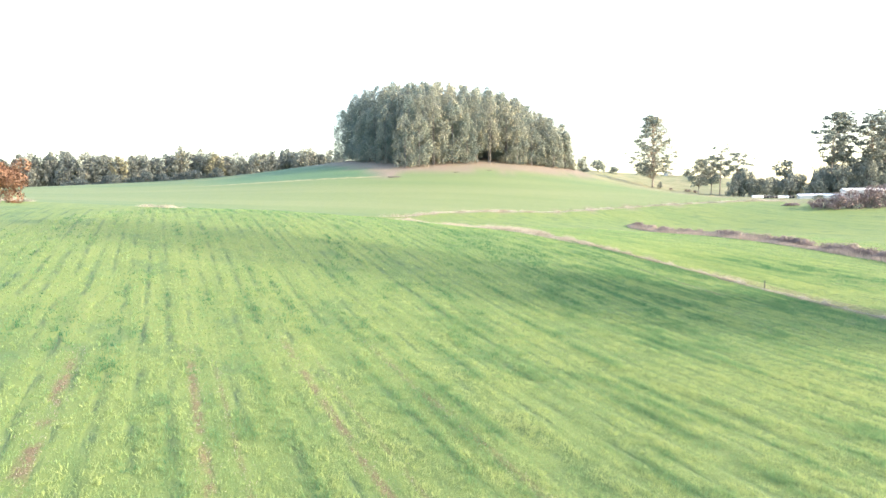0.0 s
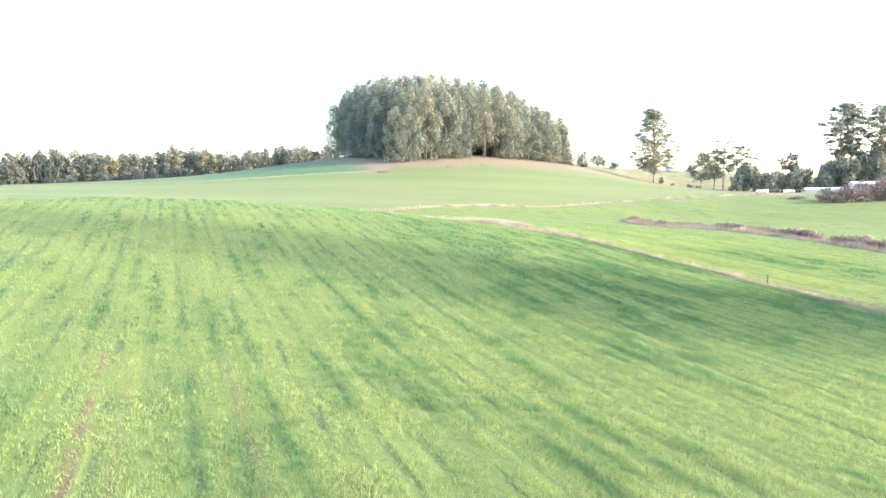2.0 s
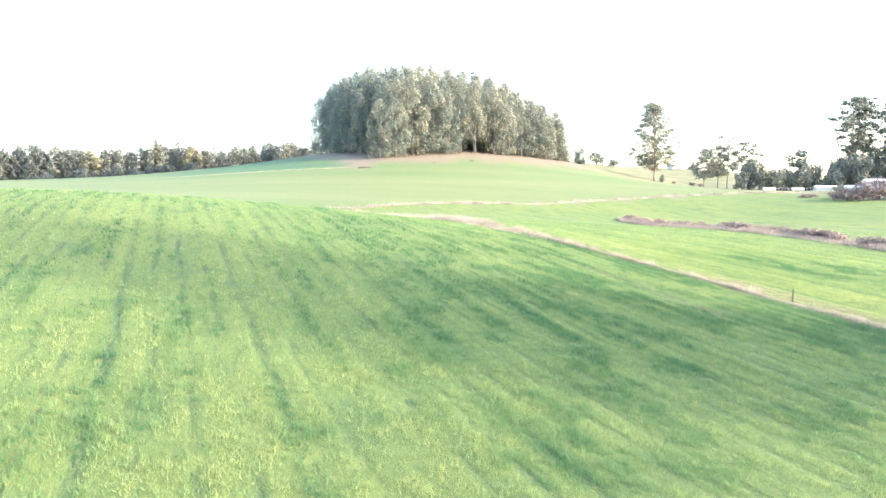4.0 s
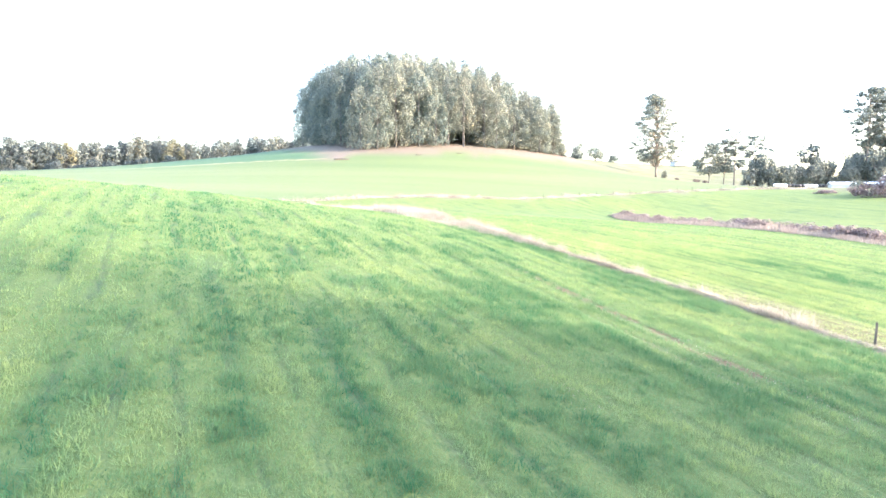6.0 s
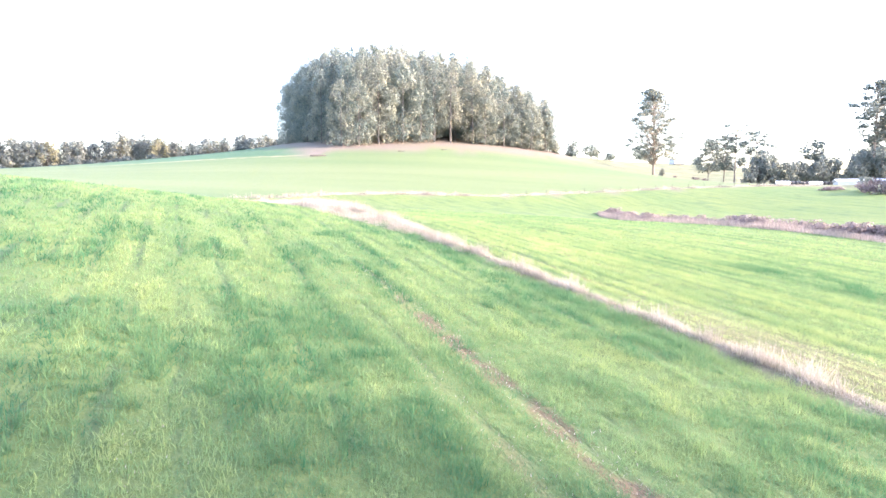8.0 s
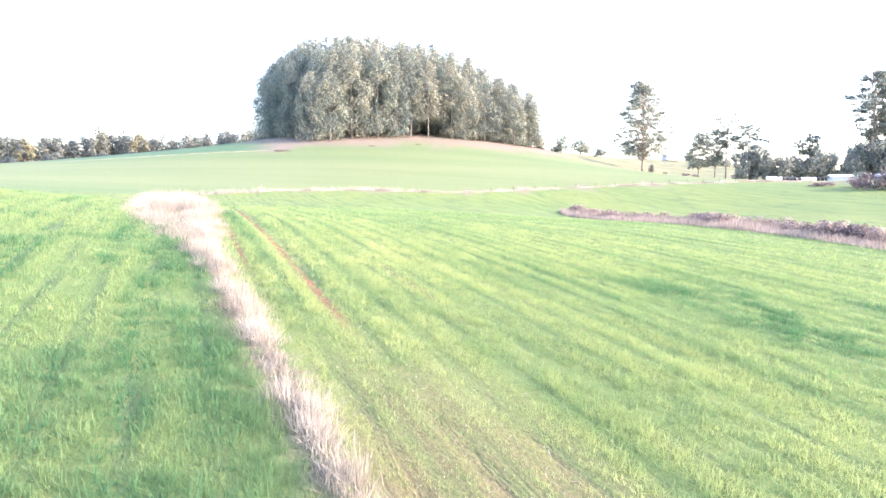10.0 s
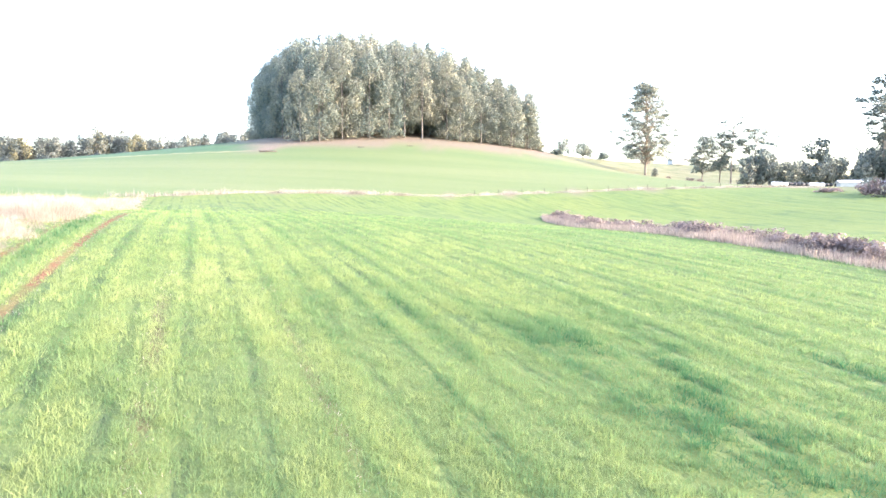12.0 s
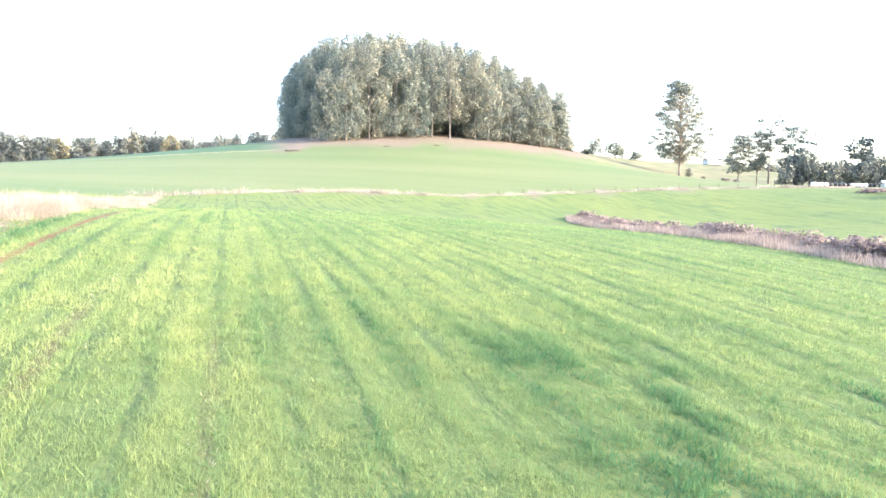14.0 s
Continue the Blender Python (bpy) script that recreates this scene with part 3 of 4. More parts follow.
def build_fence_grass():
    rng = np.random.default_rng(11)
    # short bleached grass on the bank
    n = 30000
    v = rng.uniform(-45, 102, n)
    u = 0.38 + rng.normal(scale=0.17, size=n) + smooth(14, 34, v) * rng.uniform(-2.8, 1.1, n)
    h = (0.05 + 0.14 * ripple(u * 1.5, v * 0.9, 31) + 0.06 * smooth(14, 40, v)) * rng.uniform(0.5, 1.2, n)
    # tussocks, ragged and of many sizes, each a sheaf of long blades
    cv = np.concatenate([rng.uniform(-45, 102, 560), rng.uniform(16, 75, 300)])
    clumps = len(cv)
    cu = 0.40 + rng.normal(scale=0.20, size=clumps) + smooth(14, 34, cv) * rng.uniform(-2.8, 1.0, clumps)
    big = smooth(0.30, 0.75, ripple(cv * 0.4, cv * 0, 32)) * rng.uniform(0.4, 1.0, clumps) + 0.25 * smooth(14, 40, cv)
    bank = smooth(16, 28, cv)
    count = ((25 + 110 * big) * (1 + 1.2 * bank)).astype(int)
    spread = np.repeat((0.05 + 0.16 * big) * (1 + 1.3 * bank), count)
    du, dv = rng.normal(size=len(spread)), rng.normal(size=len(spread))
    tu, tv = np.repeat(cu, count) + du * spread, np.repeat(cv, count) + dv * spread * 1.4
    dome = 1.25 - np.repeat(bank, count) * np.minimum(0.95, 0.38 * np.hypot(du, dv))
    big_stems = 0.34 * (rng.uniform(0, 1, clumps) < 0.14)
    th = np.repeat(0.08 + big_stems + 0.24 * big + 0.52 * smooth(16, 40, cv) * big, count) * dome * rng.uniform(0.5, 1.0, len(spread))
    tone = np.concatenate([0.12 * ripple(u * 1.2, v * 0.5, 34) + 0.3, np.repeat(rng.uniform(0.25, 0.72, clumps), count)])
    u, v, h = np.concatenate([u, tu]), np.concatenate([v, tv]), np.concatenate([h, th])
    x, y = field_to_plan(u + fence_edge(v), v)
    far = smooth(10, 80, v)
    n = len(u)
    # blades on the strip's left edge tinted darker, the bank's shade painted in
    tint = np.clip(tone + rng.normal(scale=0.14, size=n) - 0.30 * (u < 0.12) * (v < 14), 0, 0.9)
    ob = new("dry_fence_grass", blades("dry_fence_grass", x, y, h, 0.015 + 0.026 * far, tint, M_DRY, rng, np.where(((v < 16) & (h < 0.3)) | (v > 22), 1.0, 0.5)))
    tagged(ob, "long bleached dry grass left standing along the fence line", "dry grass", kind="stuff")
    n = 26000
    x = rng.uniform(-160, 118, n)
    y = strip_two(x) + rng.normal(scale=0.7, size=n)
    stay = rng.uniform(0, 1, n) < np.maximum(smooth(-22, -8, x), sum((x > lo) & (x < hi) for lo, hi in PALE_STRETCHES))
    x, y = x[stay], y[stay]
    n = len(x)
    h = (0.15 + 0.35 * ripple(x * 0.15, x * 0, 33) + 0.35 * smooth(0.35, 0.8, ripple(x * 0.9, x * 0, 45))) * (1 + 0.45 * smooth(30, 0, x)) * rng.uniform(0.35, 1.1, n)
    tint = np.clip(0.12 + 0.5 * ripple(x * 0.4, x * 0, 35) + rng.normal(scale=0.18, size=n), 0, 0.9)
    ob = new("dry_margin_grass", blades("dry_margin_grass", x, y, h, 0.085, tint, M_DRY, rng, 0.9))
    tagged(ob, "pale dry grass margin below the hill field", "dry grass", kind="stuff")


build_fence_grass()


def build_straw():
    """Pale straw lying on the bare wheel tracks and between the thin drills."""
    rng = np.random.default_rng(13)
    us, vs = [], []
    for at_u, half, lo, hi, k in TRACKS:
        count = int(40 * k * (hi - lo))
        us.append(at_u + rng.normal(scale=half * 1.3, size=count))
        vs.append(rng.uniform(lo, hi, count))
    us.append(rng.uniform(0.5, 4.5, 2500))
    vs.append(rng.uniform(-40, 8, 2500))
    u, v = np.concatenate(us), np.concatenate(vs)
    x, y = field_to_plan(u, v)
    n = len(x)
    h = rng.uniform(0.015, 0.06, n)
    ob = new("straw_litter", blades("straw_litter", x, y, h, rng.uniform(0.012, 0.03, n), np.clip(rng.normal(0.38, 0.15, n), 0, 0.75), M_DRY, rng, 2.6, 0.02))
    tagged(ob, "short pale straw littering the bare wheel tracks", "straw", kind="stuff")


build_straw()


# ---- trees ----
def plantation_tree(seed, h, low=0.16, density=1.3, size=0.85, lobe_count=56, wide=3.8, name="plantation_gum", group="hilltop grove", label="tall grey-green plantation eucalypt with a deep leafy crown", leaves=None, skirt=0.8):
    """A tall plantation gum: straight stem, deep crown of billowing lobes with a round top."""
    rng = np.random.default_rng(seed)
    limbs = [[((0, 0, -0.5), 0.24), ((0.1, 0, h * 0.3), 0.17), ((0, 0.1, h * 0.65), 0.08), ((0, 0, h * 0.92), 0.03)]]
    lobes = []
    for k in range(lobe_count):
        g = (k + rng.uniform(0, 1)) / lobe_count
        f = low + (0.95 - low) * g
        shape = (skirt + (1 - skirt) * min(1, g / 0.3)) * math.sqrt(max(0.02, 1 - max(0, (g - 0.35) / 0.65) ** 2.2))
        s = rng.uniform(0.95, 1.8) * (0.62 + 0.38 * shape) * wide / 4.2
        reach = max(0.0, wide * shape - 0.55 * s) * rng.uniform(0.78, 1.05)
        t = 2.4 * k + rng.uniform(-0.7, 0.7)
        c = (reach * math.cos(t), reach * math.sin(t), max(f * h, 0.9 * s))
        lobes.append((c, (s, s, s * rng.uniform(0.85, 1.15)), rng.uniform(0.12, 0.62)))
        if k % 3 == 0:
            limbs.append([((0, 0, max(0.3, c[2] - 1.8)), 0.08), ((c[0] * 0.9, c[1] * 0.9, c[2]), 0.02)])
    lobes.append(((0, 0, h * 0.95), (1.5, 1.5, 1.3), 0.5))
    return plant(name, limbs, lobes, rng, density, size, M_STEM, leaves or M_GUM, label, "tree", group)


def open_gum(seed, h, spread, low, pads, leaves, label, group="", squat=0.4, umbrella=False, size=0.55, density=3.0, name="gum_tree"):
    """An old gum: pale trunk, rising limbs, foliage in flat separate pads made of small sprays."""
    rng = np.random.default_rng(seed)
    bend = rng.normal(scale=0.025 * h, size=(4, 2))
    stem = [(0, 0, -0.6), (bend[0][0] * 0.5, bend[0][1] * 0.5, h * 0.3), (bend[1][0], bend[1][1], h * 0.6), (bend[2][0], bend[2][1], h * 0.96)]
    limbs = [[(p, r) for p, r in zip(stem, (0.015 * h, 0.010 * h, 0.006 * h, 0.002 * h))]]
    lobes = []
    for k in range(pads):
        f = low + (0.98 - low) * ((k + rng.uniform(0, 1)) / pads) ** 1.1
        g = (f - low) / (1 - low)
        shape = min(1, 0.25 + 1.5 * g) * max(0.04, 1 - g) ** 0.35 if umbrella else min(1, 0.55 + 1.6 * g) * max(0.10, 1 - g) ** 0.60
        wide = spread * h * shape * math.sqrt(rng.uniform(0.06, 1.0)) * (1.15 if k % 11 == 0 else 1)
        t = 2.4 * k + rng.uniform(-0.6, 0.6)
        sway = bend[1] * g
        c = (wide * math.cos(t) + sway[0], wide * math.sin(t) + sway[1], f * h + 0.08 * wide)
        s = rng.uniform(0.9, 1.6) * (h / 28) ** 0.5
        tone = rng.uniform(0.2, 0.65)
        for _ in range(3):
            o = rng.normal(scale=(0.9 * s, 0.9 * s, 0.25 * s))
            lobes.append(((c[0] + o[0], c[1] + o[1], c[2] + o[2] - 0.12 * math.hypot(o[0], o[1])), (s, s, s * squat), tone))
        limbs.append([((sway[0], sway[1], max(0.12 * h, c[2] - 0.55 * wide - 0.03 * h)), 0.006 * h), ((c[0] * 0.5, c[1] * 0.5, c[2] - 0.2 * wide - 0.02 * h), 0.0035 * h), ((c[0], c[1], c[2] - 0.1), 0.0012 * h)])
    return plant(name, limbs, lobes, rng, density, size, M_BARK, leaves, label, "tree", group)


def bush(name, seed, h, w, leaves, label, category="shrub", group="", dense=2.0, size=0.6):
    rng = np.random.default_rng(seed)
    lobes, limbs = [], [[((0, 0, -0.4), 0.05 * h), ((0, 0, h * 0.6), 0.01 * h)]]
    for k in range(22):
        f, t = rng.uniform(0.08, 0.85), rng.uniform(0, 2 * math.pi)
        r = w * 0.42 * math.sqrt(max(0.05, 1 - (f - 0.25) ** 2 * 1.6)) * rng.uniform(0.3, 1)
        s = h * rng.uniform(0.14, 0.22)
        c = (r * math.cos(t), r * math.sin(t), max(f * h, s * 0.6))
        lobes.append((c, (s * w / h * 0.8, s * w / h * 0.8, s), rng.uniform(0.2, 0.52)))
        limbs.append([((0, 0, 0.1 * h), 0.02 * h), (c, 0.005 * h)])
    lobes.append(((0, 0, h * 0.45), (w * 0.32, w * 0.32, h * 0.38), 0.25))
    return plant(name, limbs, lobes, rng, dense, size, M_STEM, leaves, label, category, group, trunk="stem")


def put(ob, x, y, turn=0.0, scale=1.0, tall=1.0):
    ob.matrix_basis = pose(x, y, land_at(x, y) - 0.05, 0, 0, turn) @ Matrix.Diagonal((scale, scale, scale * tall, 1))
    return ob


def again(ob, x, y, turn=0.0, scale=1.0, tall=1.0):
    ob.scale = (1, 1, 1)
    c = copy_thing(ob, Matrix.Identity(4))
    return put(c, x, y, turn, scale, tall)


def build_grove():
    rnd = random.Random(3)
    inner = [plantation_tree(40 + k, 30, 0.04, 3.0, 0.42, 74, 4.4) for k in range(5)]
    rear = [plantation_tree(46 + k, 30, 0.0, 0.9, 1.0, 46, 4.5) for k in range(3)]
    edge = [plantation_tree(50 + k, 22, 0.02, 3.0, 0.42, 66, 5.0, skirt=0.95) for k in range(5)]
    bare = [plantation_tree(56 + k, 30, 0.20, 3.0, 0.42, 58, 4.2) for k in range(2)]
    fresh = {id(k): k for k in inner + rear + edge + bare}
    corner = [(-24, 281), (57, 328), (47, 384), (-66, 370)]
    count = 0
    for py in np.arange(279, 388, 6.2):
        for px in np.arange(-72, 58, 6.2):
            qx, qy = px + rnd.uniform(-1.6, 1.6), py + rnd.uniform(-1.6, 1.6)
            depth = []
            for (ax, ay), (bx, by) in zip(corner, corner[1:] + corner[:1]):
                depth.append(((bx - ax) * (qy - ay) - (by - ay) * (qx - ax)) / math.hypot(bx - ax, by - ay))
            if min(depth) < 0:
                continue
            front, right, back, left = depth
            want = (32.6 + 2.0 * max(0.0, min(1.0, (10 - qx) / 20))) * (0.70 + 0.30 * min(1, front / 12)) * (rnd.uniform(0.64, 1.12) if front < 7 else rnd.uniform(0.85, 1.03) if front < 15 else 1) * (0.56 + 0.44 * min(1, max(0, (60 - qx) / 42))) * (0.47 + 0.56 * float(smooth(-5, 9, left))) * rnd.uniform(0.96, 1.04)
            skirt = left < 7 or (front < 5 and (qx < 0 or rnd.random() < 0.45))
            gap = 6 < qx < 15 and front < 9
            skirt = skirt and not gap
            kind = rnd.choice(bare if gap else edge if skirt else rear if front > 20 and left > 12 else inner)
            tall = want / (22 if skirt else 30)
            qx -= 1.6 * float(smooth(7, 3, left))
            wide = rnd.uniform(0.92, 1.30 if front < 12 else 1.15)
            if id(kind) in fresh:
                put(fresh.pop(id(kind)), qx, qy, rnd.uniform(0, 360), wide, tall / wide)
            else:
                again(kind, qx, qy, rnd.uniform(0, 360), wide, tall / wide)
            count += 1
    for k in fresh.values():
        put(k, 0, 345, 0, 1, 1)
    print("grove trees", count)


build_grove()


put(open_gum(118, 17.5, 0.28, 0.22, 56, M_GUM, "loose-crowned gum leaning out at the end of the grove", "hilltop grove", 0.6, False, 0.55, 2.8), 50, 330, 40)


def build_far_wood():
    rnd = random.Random(5)
    kinds = [plantation_tree(60 + k, 24, 0.03, 0.9, 0.95, 40, 6.0, "wood_tree", "far wood", "distant grey-green eucalypt at the edge of the wood", M_WOOD, 0.9) for k in range(6)]
    kinds.append(plantation_tree(67, 24, 0.02, 0.9, 0.95, 40, 6.0, "wood_tree", "far wood", "distant yellow-green tree at the edge of the wood", M_YELLOW, 0.95))
    first = list(kinds)
    for k in range(170):
        t = (k + rnd.uniform(0, 1)) / 170
        x = -350 + 270 * t + rnd.uniform(-2, 2)
        y = 425 + 50 * t + rnd.uniform(-12, 20)
        want = 38.5 + 5.0 * t + 2.2 * math.sin(t * 23) + rnd.uniform(-3.5, 2.5) - land_at(x, y)
        wide = rnd.uniform(0.85, 1.25)
        if first:
            put(first.pop(), x, y, 0, wide, want / 24 / wide)
        else:
            again(rnd.choice(kinds), x, y, rnd.uniform(0, 360), wide, want / 24 / wide)


build_far_wood()

for k in range(16):
    x, y = -236 + 6.2 * k, 409 + 3.5 * math.sin(k * 2.3)
    put(bush("wood_shrub", 300 + k, 6.0 + 1.8 * math.sin(k * 1.7), 9.5, M_HEDGE, "dark bluish shrub along the foot of the wood", "shrub", "wood margin shrubs", 2.0, 0.6), x, y, 40 * k)

put(open_gum(101, 36.5, 0.42, 0.18, 210, M_GUM, "tall lone gum tree with layered grey-green foliage on a grassy slope", "", 0.40, False, 0.5, 2.8), 98, 349, 30)
put(bush("slope_shrub", 104, 4, 3.6, M_DARKLEAF, "low rounded dark shrub at the foot of the lone gum", "shrub", "", 4, 0.4), 101.5, 347)
for k, (x, y, h, w) in enumerate(((112, 338, 1.6, 4), (115, 336, 1.3, 3.5), (106, 345, 1.2, 2.5))):
    put(bush("dry_shrub", 105 + k, h, w, M_MAUVE, "low brown dry shrub on the pasture bank", "shrub", "pasture shrubs", 5, 0.3), x, y)
put(open_gum(102, 16.5, 0.38, 0.26, 58, M_GUM, "slender pale gum with a loose round crown", "pasture gums", 0.5, False, 0.5, 3.2), 110, 317, 0)
put(open_gum(103, 18.0, 0.36, 0.30, 50, M_GUM, "straight gum with a forked trunk and a thin crown", "pasture gums", 0.45, True, 0.5, 3.2), 117.5, 322, 80)
put(open_gum(106, 24.0, 0.26, 0.50, 30, M_GUM, "tall thin gum with a few flat wisps of leaves", "pasture gums", 0.32, True, 0.5, 3.4), 120, 318, 20)
put(open_gum(107, 20.0, 0.42, 0.42, 50, M_GUM, "twiggy half-bare gum above the shelter belt", "pasture gums", 0.4, True, 0.5, 3.2), 129, 320, 140)
put(open_gum(115, 16.5, 0.30, 0.55, 26, M_DARKLEAF, "umbrella-shaped gum above the shelter belt", "pasture gums", 0.5, True, 0.7), 148, 315, 70)
for k, (x, y, h, seed) in enumerate(((164, 306, 37, 111), (171, 309, 38, 112), (180, 305, 36, 113), (189, 310, 38, 114), (200, 306, 37, 116), (214, 304, 37, 117))):
    put(open_gum(seed, h, 0.24, 0.42, 64, M_DARKLEAF, "tall dark gum with flat leaf pads behind farm sheds", "farm trees", 0.35, True, 0.6), x, y, 60 * k)
BELT = ((121.5, 306, 8, 7), (125, 308, 12, 9), (128.5, 306, 11, 8), (132, 309, 8, 8), (136, 306, 9, 10), (141, 308, 10, 10), (146, 306, 11.5, 10), (151, 309, 11.5, 10), (155.5, 303, 9.5, 9), (160, 306, 13, 11), (165.5, 302, 13.5, 11), (171, 305, 15, 12), (177, 302, 16.5, 12), (183, 304, 16.5, 12), (190, 302, 17, 13), (198, 304, 17, 13), (207, 302, 17, 14), (163, 312, 15, 11), (169, 311, 17, 11), (175, 312, 18, 12), (182, 311, 18.5, 12), (189, 312, 19, 12))
for k, (x, y, h, w) in enumerate(BELT):
    put(bush("shelter_tree", 130 + k, h, w, M_DARKLEAF, "dense dark evergreen tree in the farm shelter belt", "tree", "shelter belt", 2.6, 0.62), x, y, 50 * k)
for k, (x, y, h, w) in enumerate(((71, 398, 8, 8), (81, 400, 8.5, 11), (91, 404, 4.5, 8), (55, 336, 5, 7), (63, 345, 2.5, 6), (132, 392, 4, 5), (141, 398, 5, 5), (150, 400, 4, 6), (120, 436, 5, 8), (146, 440, 5, 8), (157, 436, 6, 9), (166, 432, 6, 9), (174, 428, 6, 8))):
    put(bush("slope_tree", 230 + k, h, w, M_GUM, "small rounded grey-green tree on the far slope", "tree", "far slope trees", 1.5, 0.8), x, y, 50 * k)
put(bush("russet_tree", 150, 9.5, 14, M_RED, "russet-leaved bushy tree at the field edge", "tree", "", 7, 0.42), -89, 131)

# tall trees beside the field on the right, whose long shadow falls across the crop
shade = [plantation_tree(171 + k, 30, (0.08, 0.42)[k], 0.55, 1.1, (50, 34)[k], 4.9, "field_gum", "shade trees", label="tall leafy gum tree standing beside the field") for k in range(2)]
put(shade[0], 60, 48.3, 50, 1.05, 1.1)
put(shade[1], 60, 43.7, 0, 0.95, 0.86)
for k, (x, y, size, tall) in enumerate(((60, 52.9, 1.05, 1.2), (60, 56.4, 0.8, 1.2), (70, 46, 0.95, 1.5), (69, 49.4, 1.05, 1.6), (71, 52.6, 1.1, 1.66), (70, 55, 0.8, 1.55), (78, 50, 1.1, 1.7))):
    again(shade[0], x, y, 70 * k, size, tall / size)

# ---- scrub in the ditch ----
def build_scrub():
    rng = np.random.default_rng(17)
    n = 26000
    t = rng.uniform(0, 1, n)
    y = 182 - 100 * t
    x = 43.5 - 0.24 * (y - 182) + 2.4 * smooth(0, 0.1, t) * rng.uniform(-1.0, 1.25, n)
    h = (0.30 + 0.75 * ripple(t * 60, t * 0, 41)) * rng.uniform(0.5, 1.2, n) * smooth(0, 0.04, t)
    tint = np.clip(0.6 + rng.normal(scale=0.25, size=n), 0, 1)
    ob = new("dry_ditch_grass", blades("dry_ditch_grass", x, y, h + 0.1, 0.06, tint, M_SCRUB, rng, 0.5))
    tagged(ob, "pinkish dry grass and rush along the ditch", "dry grass", kind="stuff")
    rnd = random.Random(9)
    kinds = [bush("ditch_shrub", 180 + k, 1.35, 3.8, M_TWIG, "low brown leafless shrub in the ditch scrub", "shrub", "ditch scrub", 12, 0.2) for k in range(3)]
    first = list(kinds)
    for k in range(85):
        t = rnd.uniform(0.02, 1)
        yy = 182 - 100 * t
        xx = 43.5 - 0.24 * (yy - 182) + rnd.uniform(0.5, 3.0)
        if first:
            put(first.pop(), xx, yy)
        else:
            again(rnd.choice(kinds), xx, yy, rnd.uniform(0, 360), rnd.uniform(0.7, 1.2))


build_scrub()


# ---- farm ----
def shed(where, length, depth, height, turn):
    root = new("farm_shed")
    bm = bmesh.new()
    bmesh.ops.create_cube(bm, size=1, matrix=Matrix.Translation((0, 0, height / 2)) @ Matrix.Diagonal((length, depth, height, 1)))
    part("wall", bm, M_SHED, root)
    for s in (-1, 1):
        bm = bmesh.new()
        bmesh.ops.create_cube(bm, size=1, matrix=Matrix.Translation((0, s * depth * 0.265, height + depth * 0.058)) @ Matrix.Rotation(radians(-s * 10), 4, "X") @ Matrix.Diagonal((length + 0.8, depth * 0.57, 0.12, 1)))
        part("roof", bm, M_ROOF, root, "white sheet-metal roof")
    root.matrix_basis = pose(*where, land_at(*where) - 0.1, 0, 0, turn)
    return tagged(root, "low farm shed with pale walls and a white sheet roof", "shed", "farm sheds")


shed((138, 265), 15, 7, 1.0, -18)
shed((151, 259), 14, 8, 2.6, -18)
shed((131, 424), 8, 6, 2.4, 12)


def wrapped_bale(x, y, turn, wrap, label):
    """A round bale on its side in white wrap, with soft edges and flat ends."""
    root = new("silage_bale")
    bm = bmesh.new()
    profile = [(0.0, -0.62), (0.45, -0.62), (0.6, -0.55), (0.66, -0.4), (0.67, 0.0), (0.66, 0.4), (0.6, 0.55), (0.45, 0.62), (0.0, 0.62)]
    rings = [[bm.verts.new((r * math.cos(t * math.pi / 8), h, r * math.sin(t * math.pi / 8))) for t in range(16)] for r, h in profile[1:-1]]
    for a, b in zip(rings, rings[1:]):
        for k in range(16):
            bm.faces.new((a[k], a[(k + 1) % 16], b[(k + 1) % 16], b[k]))
    bm.faces.new(rings[0]), bm.faces.new(rings[-1])
    bmesh.ops.recalc_face_normals(bm, faces=bm.faces)
    part("wrap", bm, wrap, root)
    root.matrix_basis = pose(x, y, land_at(x, y) + 0.5, 0, 0, turn) @ Matrix.Scale(0.8, 4)
    return tagged(root, label, "bale", "silage bales")


bale = wrapped_bale(113.5, 267, 60, M_WRAP, "round silage bale in white plastic wrap on the grass")
for k in (1, 2, 3, 9, 10, 11, 12):
    x, y = 113.5 + 1.25 * k, 267 + 0.35 * k + 0.2 * (k % 3)
    copy_thing(bale, pose(x, y, land_at(x, y) + 0.5, 0, 0, 60 + 17 * (k % 5)))
black_bale = wrapped_bale(118.6, 268.4, 100, M_BLACK_WRAP, "round silage bale in black plastic wrap on the grass")
for k in (5, 6, 7, 8, 13, 14):
    x, y = 113.5 + 1.25 * k, 266.6 + 0.35 * k
    copy_thing(black_bale, pose(x, y, land_at(x, y) + 0.45, 0, 0, 60 + 23 * (k % 5)))

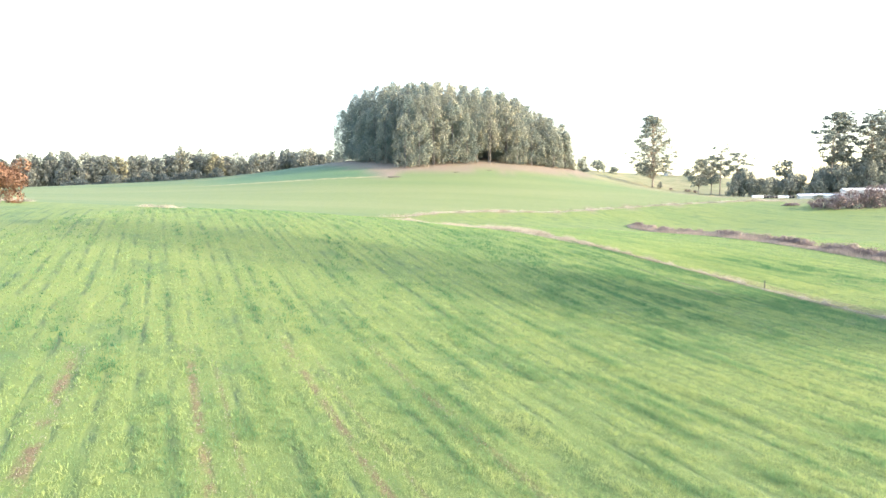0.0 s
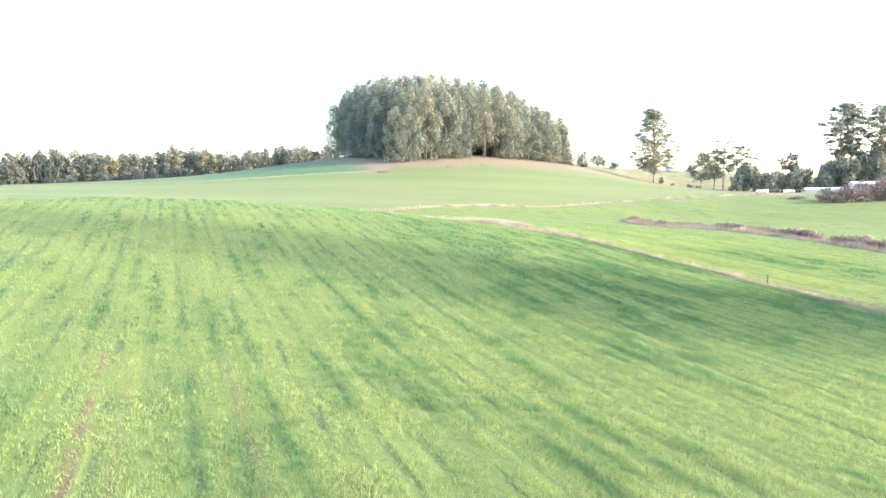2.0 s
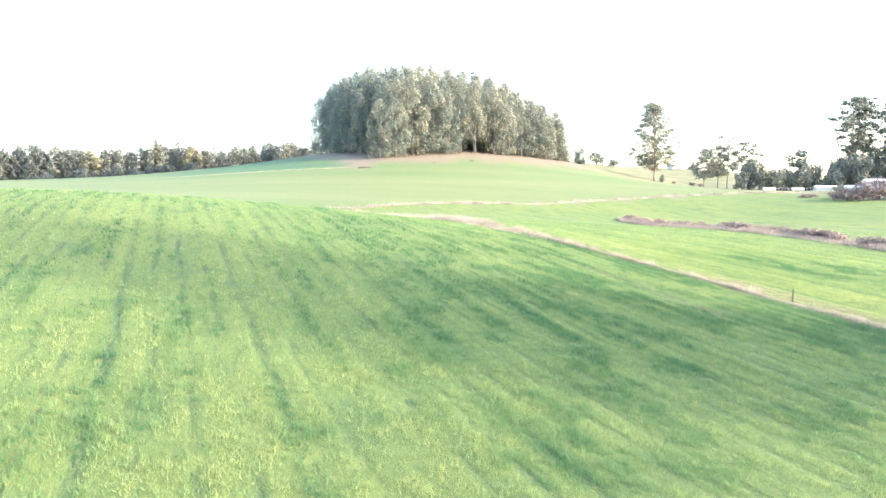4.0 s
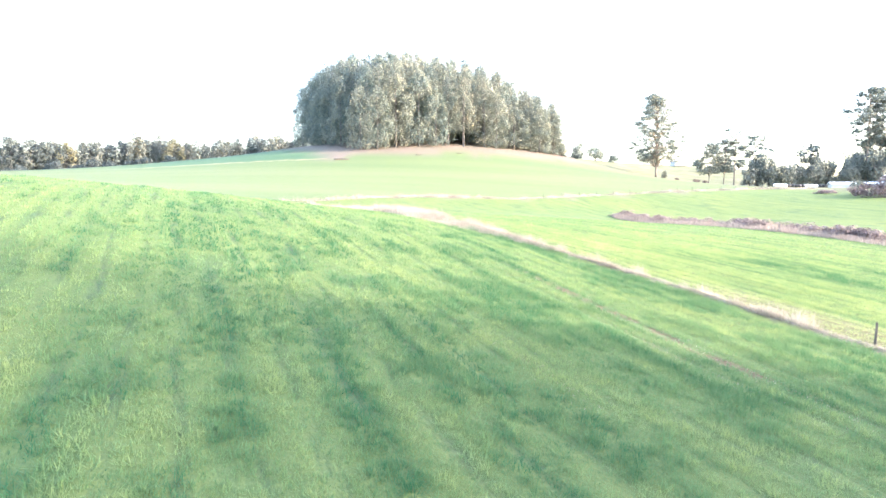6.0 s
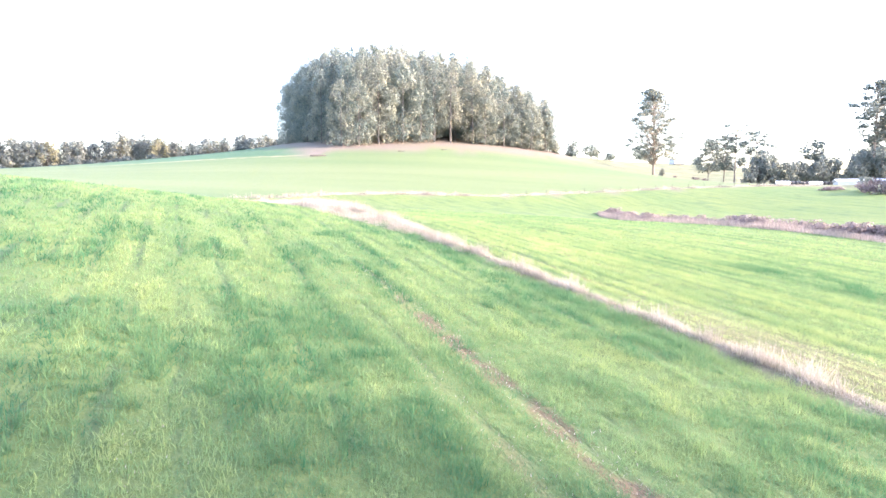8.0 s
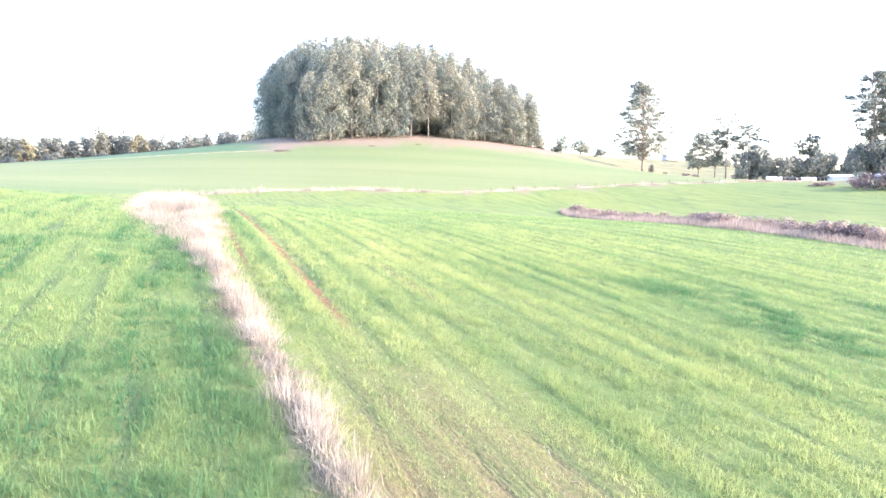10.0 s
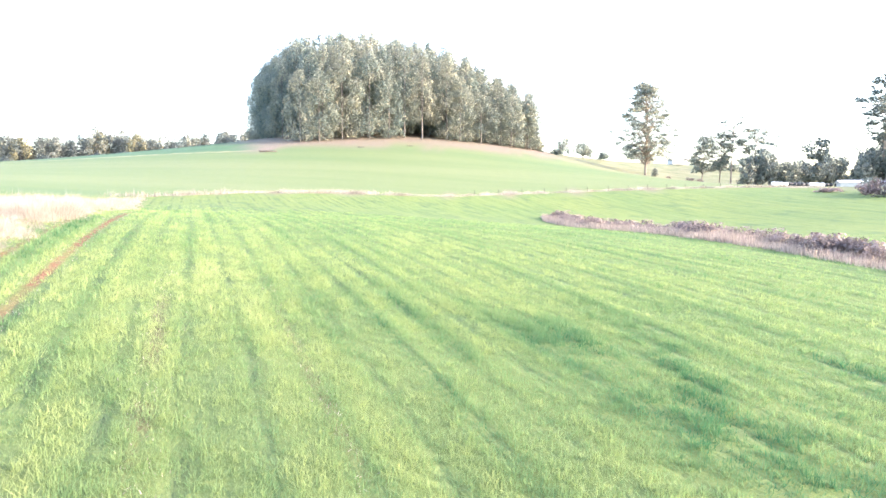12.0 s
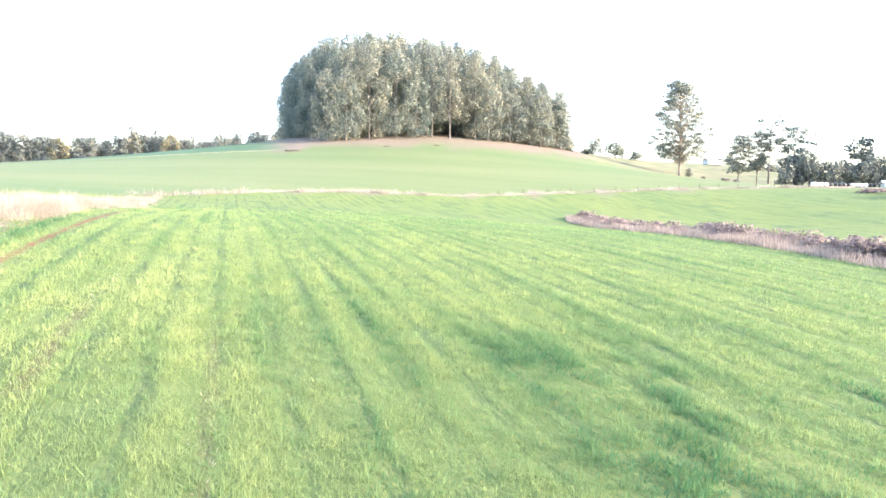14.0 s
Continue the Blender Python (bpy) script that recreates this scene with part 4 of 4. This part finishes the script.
# leafless brown thicket before the sheds
for k, (x, y, h, w) in enumerate(((109, 207, 3.6, 6), (112.5, 206, 5.2, 7), (117, 207, 6.0, 8), (122, 206, 6.6, 8), (127, 207, 7.4, 9), (133, 208, 7.6, 10), (139, 211, 8.2, 11), (146, 213, 8.5, 11), (110, 214, 2.4, 6), (119, 217, 2.6, 7), (127, 220, 2.8, 8), (106, 221, 0.9, 6))):
    put(bush("bare_thicket", 250 + k, h, w, M_MAUVE, "leafless mauve-brown thicket on the paddock bank", "thicket", "bank thicket", 3.4, 0.42), x, y, 40 * k)
put(bush("round_bush", 260, 2.4, 6, M_DARKLEAF, "low rounded dark green bush near the sheds", "shrub", "", 4, 0.4), 122.5, 236)


def fallen_log(x, y, turn):
    """A weathered log with a broken limb, lying on the grass."""
    root = new("fallen_log")
    lying = Matrix.Rotation(radians(90), 4, "Y")
    for name, rings in (("trunk", [((0, 0, -2.4), 0.2), ((0.05, 0, -1.0), 0.3), ((0, 0.06, 0.8), 0.27), ((0.08, 0, 2.4), 0.2), ((0.08, 0, 2.45), 0.05)]), ("limb", [((0, 0, 0.6), 0.12), ((0.5, 0.5, 1.4), 0.08), ((0.9, 0.8, 2.0), 0.02)])):
        v, f = tube(rings, 9)
        me = mesh_of(name, v, f, M_LOG, soft=True)
        me.transform(lying)
        part(name, me, None, root)
    root.matrix_basis = pose(x, y, land_at(x, y) + 0.22, 0, 0, turn)
    return tagged(root, "dark weathered fallen log lying below the grove", "log", "fallen logs")


log = fallen_log(-24.4, 260.5, 12)
for x, y, turn, size in ((-0.8, 272.9, 25, 0.45), (12.6, 281.5, 40, 0.5)):
    copy_thing(log, pose(x, y, land_at(x, y) + 0.1, 0, 0, turn) @ Matrix.Scale(size, 4))


# ---- fences ----
def fence_post(x, y, tall, lean):
    root = new("fence_post")
    v, f = tube([((0, 0, -0.3), 0.05), ((0, 0, tall * 0.6), 0.048), ((0, 0, tall - 0.02), 0.045), ((0, 0, tall), 0.02)], 8)
    part("post", mesh_of("post", v, f, M_POST, soft=False), None, root)
    root.matrix_basis = pose(x, y, land_at(x, y), lean, lean * 0.5, 30)
    return tagged(root, "weathered round timber fence post", "fence post", "fence posts")


post = fence_post(*field_to_plan(0.75, -3.6), 0.95, 2)
for k in range(16):
    x = 33 + 4.6 * k
    copy_thing(post, pose(x, float(strip_two(x)) + 0.4, land_at(x, float(strip_two(x)) + 0.4), 1.5 * (k % 3 - 1), 0, 40 * k))
